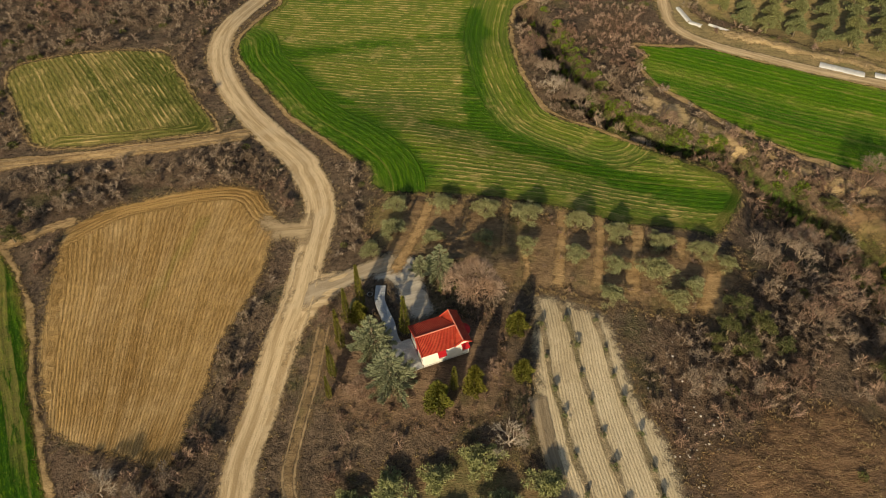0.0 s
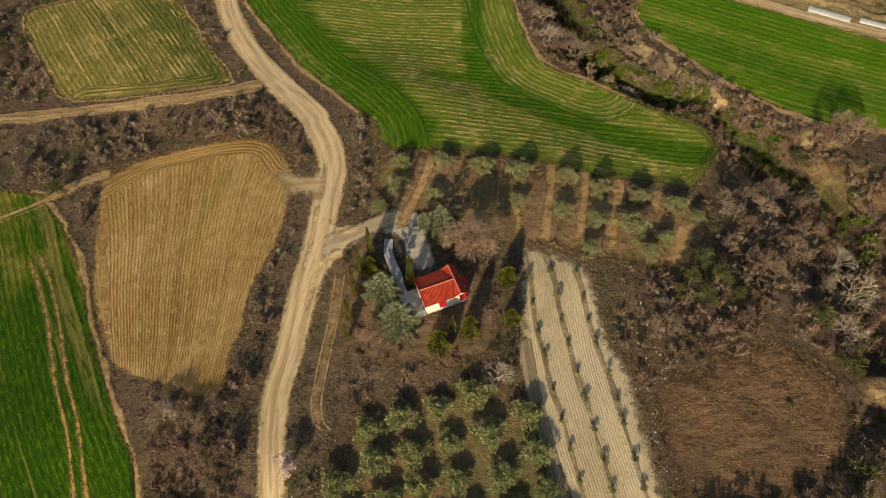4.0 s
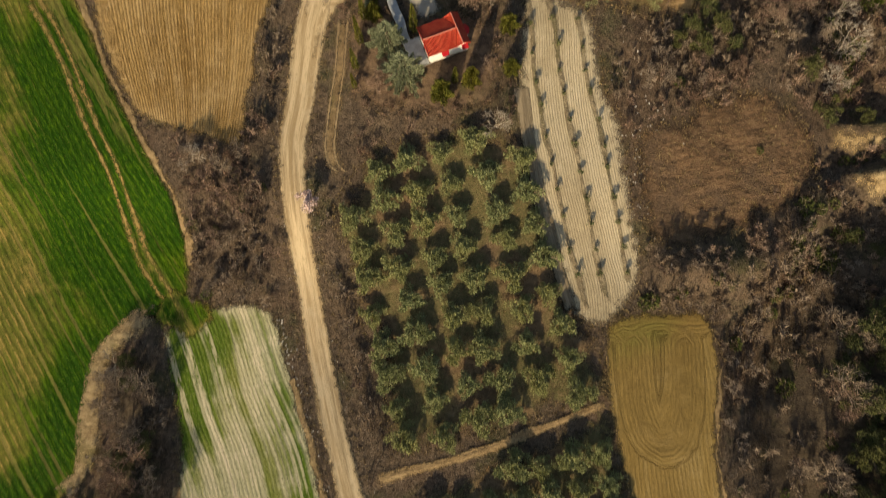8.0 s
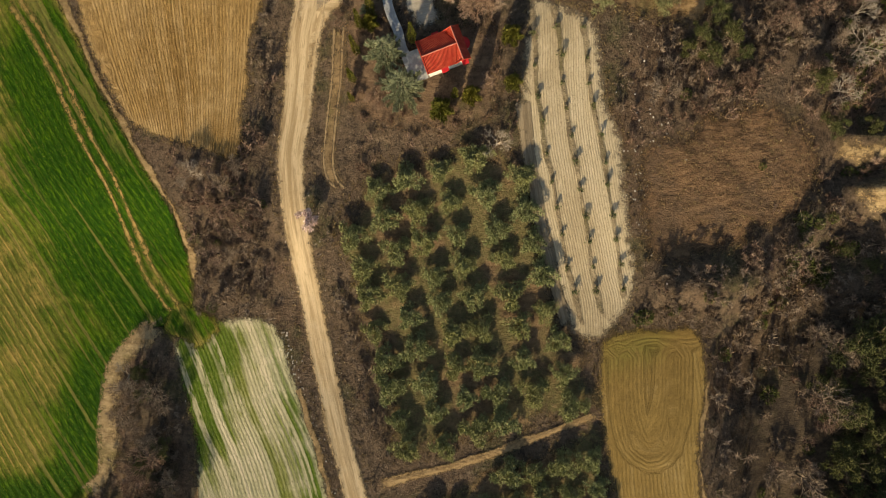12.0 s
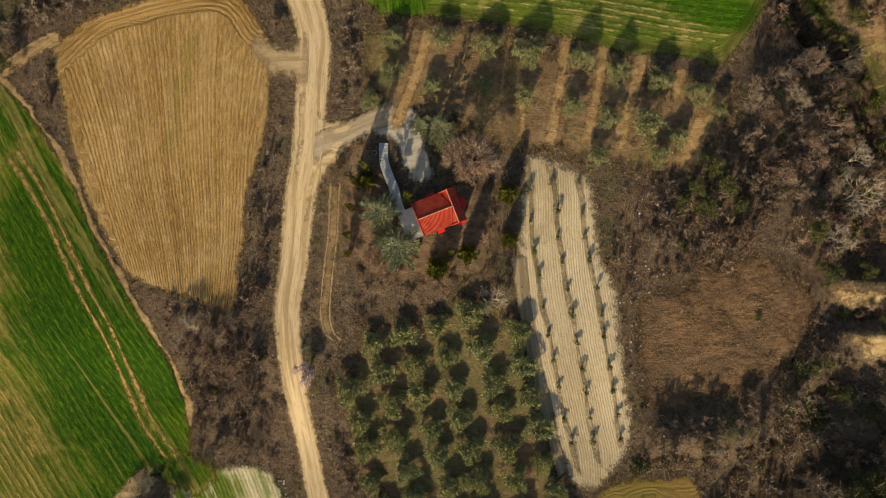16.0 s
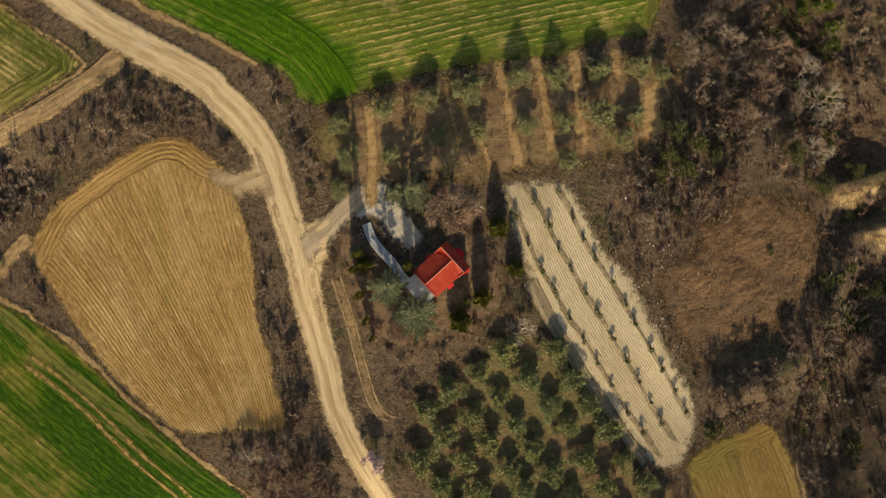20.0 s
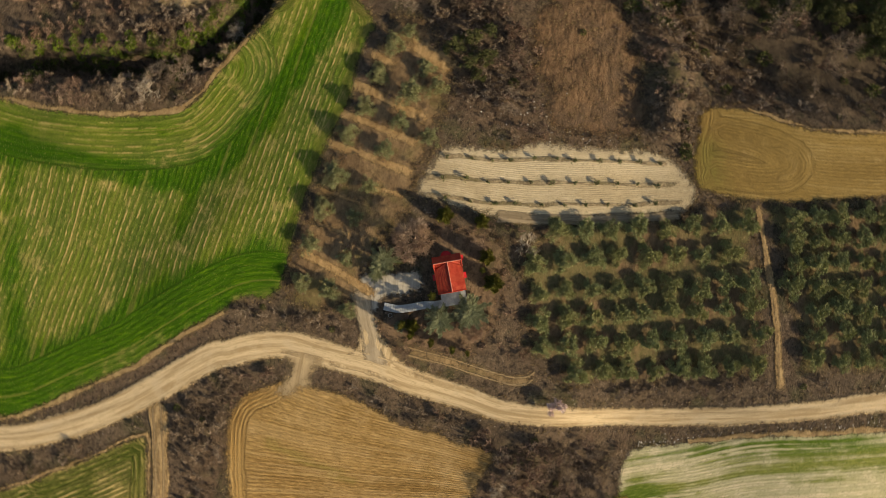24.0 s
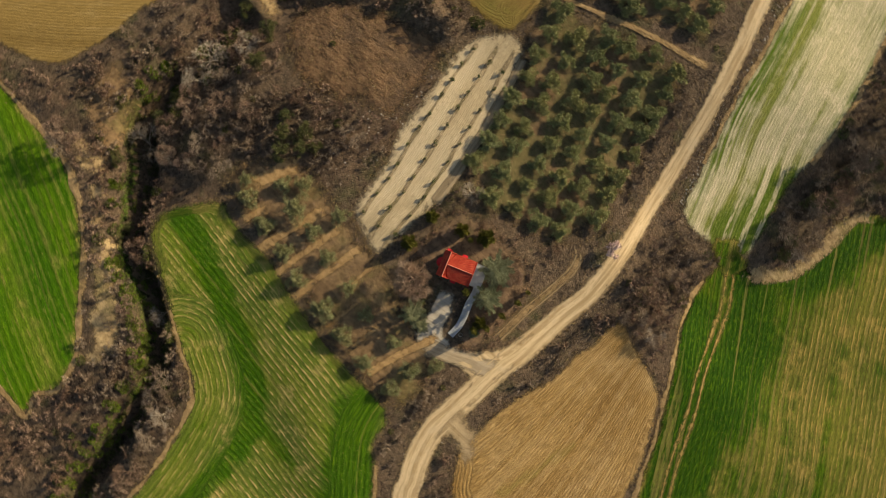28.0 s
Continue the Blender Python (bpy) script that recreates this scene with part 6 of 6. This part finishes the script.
def slope(name, a, b, c, d, label=""):
    """A tiled roof slope over the quad a b (eave, left to right) c d (ridge, right to left): pan tiles in courses, as one mesh."""
    a, b, c, d = (np.array(p, float) for p in (a, b, c, d))
    wide, tall = np.linalg.norm(b - a), np.linalg.norm(d - a)
    nrm = np.cross(b - a, d - a)
    nrm = nrm / np.linalg.norm(nrm)
    cols, courses = max(2, int(max(wide, np.linalg.norm(c - d)) / 0.25)), max(2, int(tall / 0.36))
    us = np.linspace(0, 1, cols * 4 + 1)
    rows = []
    for j in range(courses):
        for v, lift in ((j / courses, 0.035), ((j + 1) / courses, 0.0)):
            rows.append([(a + (b - a) * u) * (1 - v) + (d + (c - d) * u) * v + nrm * (lift + 0.05 * abs(math.sin(u * cols * math.pi))) for u in us])
    n = len(us)
    verts = np.array(rows).reshape(-1, 3)
    k = (np.arange(len(rows) - 1)[:, None] * n + np.arange(n - 1)[None]).ravel()
    part(name, mesh_of(name, verts, np.stack([k, k + 1, k + n + 1, k + n], 1), TILE), TILE, chapel, label)


def rod(name, p, q, rad, mat, parent, sides=8, label=""):
    v, f = prisms([p], [q], [rad], [rad], sides)
    return part(name, mesh_of(name, v, f, mat, smooth=sides > 6), mat, parent, label)


# walls, with window and door openings cut through
def wall(name, p, q, h, openings, gable=None):
    """A wall 0.3 m thick from p to q, with (along, sill, width, height) openings through it, and a pointed top where gable is (from, to, peak)."""
    p, q = Vector(p), Vector(q)
    ln = (q - p).length
    xs = sorted({0.0, ln, *[o[0] - o[2] / 2 for o in openings], *[o[0] + o[2] / 2 for o in openings]})
    bm = bmesh.new()
    for x0, x1 in zip(xs, xs[1:]):
        cut = [o for o in openings if abs((x0 + x1) / 2 - o[0]) < o[2] / 2]
        spans = [(-0.1, h)] if not cut else [s for s in ((-0.1, cut[0][1]), (cut[0][1] + cut[0][3], h)) if s[1] - s[0] > 0.02]
        for z0, z1 in spans:
            b = box_bm(x1 - x0, 0.3, z1 - z0, Matrix.Translation(((x0 + x1) / 2, 0, (z0 + z1) / 2)))
            me = bpy.data.meshes.new("tmp")
            b.to_mesh(me)
            b.free()
            bm.from_mesh(me)
            bpy.data.meshes.remove(me)
    if gable:
        g0, g1, peak = gable
        tri = [bm.verts.new((x, y, z)) for y in (-0.15, 0.15) for x, z in ((g0, h), (g1, h), ((g0 + g1) / 2, peak))]
        for idx in ((0, 1, 2), (5, 4, 3), (0, 3, 4, 1), (1, 4, 5, 2), (2, 5, 3, 0)):
            bm.faces.new([tri[i] for i in idx])
    an = math.atan2(q.y - p.y, q.x - p.x)
    bm.transform(Matrix.Translation(p) @ Matrix.Rotation(an, 4, "Z"))
    bmesh.ops.recalc_face_normals(bm, faces=bm.faces)
    return part(name, bm, WALL, chapel)


HX, HY = 3.6, 2.65
wall("south_wall", (-HX, -HY, 0), (HX, -HY, 0), EAVE, [(2.75, 0.95, 0.8, 1.1), (6.5, 0.95, 0.7, 1.1)], (5.0, 7.2, 3.7))
wall("north_wall", (-HX, HY, 0), (HX, HY, 0), EAVE, [(3.3, 0.95, 0.8, 1.1)], (5.0, 7.2, 3.7))
wall("west_wall", (-HX, -HY + 0.152, 0), (-HX, HY - 0.152, 0), EAVE, [(2.5, 0.0, 1.1, 2.1)], (0.0, 5.0, 3.72))
wall("east_wall", (HX, -HY + 0.152, 0), (HX, HY - 0.152, 0), EAVE, [], None)
for x, y, w, face in ((-0.85, -HY, 0.8, -1), (2.9, -HY, 0.7, -1), (-0.3, HY, 0.8, 1)):
    win = part("window", box_bm(w, 0.03, 1.1, Matrix.Translation((x, y, 1.5))), GLASS, chapel, "dark narrow window pane")
    part("sill", box_bm(w + 0.16, 0.2, 0.06, Matrix.Translation((x, y + face * 0.2, 0.92)), 0.01), WALL, win)
    for dx in (-w / 2 + 0.03, 0, w / 2 - 0.03):
        part("mullion", box_bm(0.05, 0.06, 1.1, Matrix.Translation((x + dx, y, 1.5))), RED, win)
    bm = bmesh.new()
    z0, z1, d0, d1 = 2.78, 2.3, 0.155, 0.95
    pts = [bm.verts.new((x + sx * (w / 2 + 0.24), y + face * d, z + dz)) for dz in (0, -0.04) for sx, d, z in ((-1, d0, z0), (1, d0, z0), (1, d1, z1), (-1, d1, z1))]
    for idx in ((0, 1, 2, 3), (7, 6, 5, 4), (0, 4, 5, 1), (1, 5, 6, 2), (2, 6, 7, 3), (3, 7, 4, 0)):
        bm.faces.new([pts[i] for i in idx])
    bmesh.ops.recalc_face_normals(bm, faces=bm.faces)
    awning = part("awning", bm, RED, chapel, "bright red sloping metal awning")
    for sx in (-1, 1):
        rod("bracket", (x + sx * (w / 2 + 0.2), y + face * 0.155, 2.05), (x + sx * (w / 2 + 0.2), y + face * 0.88, 2.28), 0.018, METAL, awning, 5)
door = part("door", box_bm(0.06, 1.06, 2.08, Matrix.Translation((-HX, -0.0, 1.06))), RED, chapel, "red panelled entrance door")
for dy in (-0.26, 0.26):
    part("panel", box_bm(0.03, 0.38, 1.6, Matrix.Translation((-HX - 0.045, dy, 1.1)), 0.01), RED, door)
rod("door_handle", (-HX - 0.09, 0.06, 1.02), (-HX - 0.09, 0.06, 1.14), 0.015, METAL, door, 6)

OX, OY = 3.95, 3.02
CX = 2.55
slope("roof_slope", (-OX, -OY, EAVE - 0.08), (CX - 1.4, -OY, EAVE - 0.08), (CX, 0, TOP), (-OX, 0, TOP), "sunlit red pan tiles")
slope("roof_slope", (CX - 1.4, OY, EAVE - 0.08), (-OX, OY, EAVE - 0.08), (-OX, 0, TOP), (CX, 0, TOP))
slope("roof_slope", (CX - 1.4, 0 - OY - 0.002, EAVE - 0.08), (CX - 1.4, -OY + 0.02, EAVE - 0.08), (CX, 0, TOP), (CX, -OY, TOP))
slope("roof_slope", (CX - 1.4, OY - 0.02, EAVE - 0.08), (CX - 1.4, OY + 0.002, EAVE - 0.08), (CX, OY, TOP), (CX, 0, TOP))
slope("roof_slope", (CX + 1.4, -OY, EAVE - 0.08), (CX + 1.4, OY, EAVE - 0.08), (CX, OY, TOP), (CX, -OY, TOP))


def ridge(p, q, n, mat=RIDGE_TILE):
    """A row of half-round ridge tiles, each a little lapped."""
    p, q = np.array(p, float), np.array(q, float)
    a, b = [p + (q - p) * i / n for i in range(n)], [p + (q - p) * (i + 1.08) / n for i in range(n)]
    for s, e in zip(a, b):
        v, f = prisms([s], [e], [0.14], [0.115], 10)
        part("ridge_tile", mesh_of("ridge_tile", v, f, mat, smooth=True), mat, chapel)


ridge((-OX, 0, TOP + 0.03), (CX, 0, TOP + 0.03), 16)
ridge((CX, -OY, TOP + 0.03), (CX, OY, TOP + 0.03), 15)
for sy in (-1, 1):
    ridge((CX - 1.4, sy * OY, EAVE - 0.02), (CX, sy * OY, TOP + 0.02), 5, TILE)
    ridge((CX + 1.4, sy * OY, EAVE - 0.02), (CX, sy * OY, TOP + 0.02), 5, TILE)
    ridge((-OX, sy * OY, EAVE - 0.02), (-OX, 0, TOP + 0.02), 8, TILE)
part("plinth", box_bm(7.5, 5.6, 0.3, Matrix.Translation((0, 0, 0.1)), 0.02), SLAB_BED, chapel)
# apse on the east end: half-round wall and a half-cone of red sheet
bm = bmesh.new()
arc = [(math.cos(a) * 1.0, math.sin(a) * 1.0) for a in np.linspace(-math.pi / 2, math.pi / 2, 15)]
lo = [bm.verts.new((HX + 0.152 + x, y, -0.1)) for x, y in arc]
hi = [bm.verts.new((HX + 0.152 + x, y, 2.2)) for x, y in arc]
for i in range(14):
    bm.faces.new((lo[i], lo[i + 1], hi[i + 1], hi[i]))
bm.faces.new(hi)
part("apse_wall", bm, WALL, chapel)
bm = bmesh.new()
arc = [(math.cos(a) * 1.2, math.sin(a) * 1.2) for a in np.linspace(-math.pi / 2, math.pi / 2, 21)]
hi = [bm.verts.new((HX + 0.16 + x * (1 if i % 2 else 0.97), y, 2.2 + (0 if i % 2 else 0.04))) for i, (x, y) in enumerate(arc)]
lo = [bm.verts.new((v.co.x, v.co.y, v.co.z - 0.08)) for v in hi]
tip = bm.verts.new((HX + 0.16, 0, 2.95))
for i in range(20):
    bm.faces.new((hi[i], hi[i + 1], tip))
    bm.faces.new((lo[i], lo[i + 1], hi[i + 1], hi[i]))
part("apse_roof", bm, RED, chapel, "red half-cone roof over the apse")

# ---- paved terrace and stepped walk: slabs laid on a bed ----
terrace = thing("terrace", CH @ pose(-5.45, -0.1, 0), "grey paved terrace in front of the chapel door", "terrace")
part("bed", box_bm(3.2, 5.5, 0.36, Matrix.Translation((0, 0, 0.12))), SLAB_BED, terrace)
slab_mesh = {}


def slab(parent, sx, sy, x, y, z, rz=0.0):
    key = (round(sx, 2), round(sy, 2))
    if key not in slab_mesh:
        b = box_bm(sx, sy, 0.08, None, 0.012)
        slab_mesh[key] = bpy.data.meshes.new("slab")
        b.to_mesh(slab_mesh[key])
        b.free()
        slab_mesh[key].materials.append(SLAB)
    ob = new("slab", slab_mesh[key])
    ob.parent = parent
    ob.matrix_basis = pose(x, y, z, rng.normal(0, 0.4), rng.normal(0, 0.4), rz + rng.normal(0, 0.4))


for i in range(6):
    for j in range(10):
        slab(terrace, 0.522, 0.538, -1.33 + i * 0.53, -2.45 + j * 0.545, 0.335)
path = thing("stepped_walk", pose(0, 0, 0), "grey stone slab walk with low steps to the terrace", "walk")
WALK = curve([(-10.2, 12.7), (-10.2, 11.0), (-10.1, 9.5), (-9.3, 7.1), (-8.3, 4.7), (-7.7, 2.2), (-7.2, 1.0)], False, 0.05)
run = np.r_[0, np.cumsum(np.hypot(*np.diff(WALK, axis=0).T))]
for s in np.arange(0.2, run[-1], 0.5):
    x, y = np.interp(s, run, WALK[:, 0]), np.interp(s, run, WALK[:, 1])
    k = min(np.searchsorted(run, s), len(WALK) - 2)
    d = WALK[k + 1] - WALK[k]
    an = math.degrees(math.atan2(d[1], d[0])) + 90
    z = float(relief([(x, y)])[0]) * (1 - s / run[-1]) + 6.3 * s / run[-1] + 0.1 + (0.04 if int(s / 1.5) % 2 else 0)
    part("step_bed", box_bm(1.62, 0.5, 0.5, pose(x, y, z - 0.25, 0, 0, an)), SLAB_BED, path)
    for j in range(3):
        off = (j - 1) * 0.53
        slab(path, 0.505, 0.46, x + math.cos(radians(an)) * off, y + math.sin(radians(an)) * off, z + 0.03, an)

basin = thing("basin", pose(-11.8, 11.1, land_at(-11.8, 11.1)), "small dark round basin with a pale rim beside the walk", "basin")
v, f = prisms([(0, 0, -0.15)], [(0, 0, 0.3)], [0.34], [0.42], 16)
part("bowl", mesh_of("bowl", v, f, GLASS), GLASS, basin)
ring = [(0.42 * math.cos(a), 0.42 * math.sin(a), 0.3) for a in np.linspace(0, 2 * math.pi, 17)]
v, f = prisms(ring[:-1], ring[1:], 0.05, 0.05, 6)
part("rim", mesh_of("rim", v, f, STONE), STONE, basin, "pale stone rim")

# ---- farm things at the hillside grove ----
def cover_sheet(x, y, sx, sy, rz, label):
    """Pleated white sheeting held down over a low stack."""
    n = int(sx / 0.3)
    verts, m = [], 9
    for i in range(n + 1):
        for j in range(m):
            u = j / (m - 1) * 2 - 1
            h = 0.34 * (1 - abs(u) ** 3) * (0.92 + 0.12 * math.sin(i * 1.9)) + 0.07 * math.sin(i * 2.7 + j * 1.7)
            verts.append(((i / n - 0.5) * sx, u * sy / 2 * (1 + 0.05 * math.sin(i * 0.7)), max(h, 0.0) - (0.1 if abs(u) > 0.99 else 0)))
    a = (np.arange(n)[:, None] * m + np.arange(m - 1)[None]).ravel()
    ob = new("sheeting", mesh_of("sheeting", verts, np.stack([a, a + m, a + m + 1, a + 1], 1), PLASTIC, smooth=True))
    ob.matrix_world = pose(x, y, land_at(x, y) + 0.1, 0, 0, rz)
    tagged(ob, label, "cover", "white covers beside the farm road")


cover_sheet(95.0, 83.0, 10.0, 3.0, -27, "long stack under creased white plastic sheeting")
cover_sheet(104.5, 79.5, 6.0, 2.6, -25, "short stack under creased white plastic sheeting")
cover_sheet(63.6, 109, 7.5, 1.6, 100, "narrow strip of white plastic sheeting on the bank")
cover_sheet(65.5, 104.2, 3.4, 1.8, -35, "heap of white plastic sheeting on the bank")
rack = thing("pipe_rack", pose(71.5, 102.5, land_at(71.5, 102.5), 0, 0, -40), "low rack of grey irrigation pipes and posts", "rack")
for i in range(8):
    rod("upright", (-2.8 + i * 0.8, 0.5, -0.2), (-2.8 + i * 0.8, 0.5, 1.0), 0.05, WOOD, rack, 6)
for i in range(5):
    rod("pipe", (-3.1, -0.6 + i * 0.24, 0.25 + 0.05 * (i % 2)), (3.1, -0.62 + i * 0.25, 0.26), 0.08, PLASTIC, rack, 7)
for i in range(14):
    x, y = 72 + i * 2.6, 99.5 - i * 1.45
    post = thing("fence_post", pose(x, y, land_at(x, y)), "slim weathered timber fence post", "post", "posts along the hillside grove")
    rod("stake", (0, 0, -0.3), (0.02, 0.01, 1.4), 0.05, WOOD, post, 6)
for x, y in ((-12.6, -73.2), (-12.2, -74.2)):
    post = thing("gate_post", pose(x, y, land_at(x, y)), "dark timber gate post beside the road", "post", "posts at the grove entry")
    rod("stake", (0, 0, -0.3), (0, 0, 1.5), 0.09, WOOD, post, 7)
    part("cap", box_bm(0.22, 0.22, 0.06, Matrix.Translation((0, 0, 1.52)), 0.01), WOOD, post)
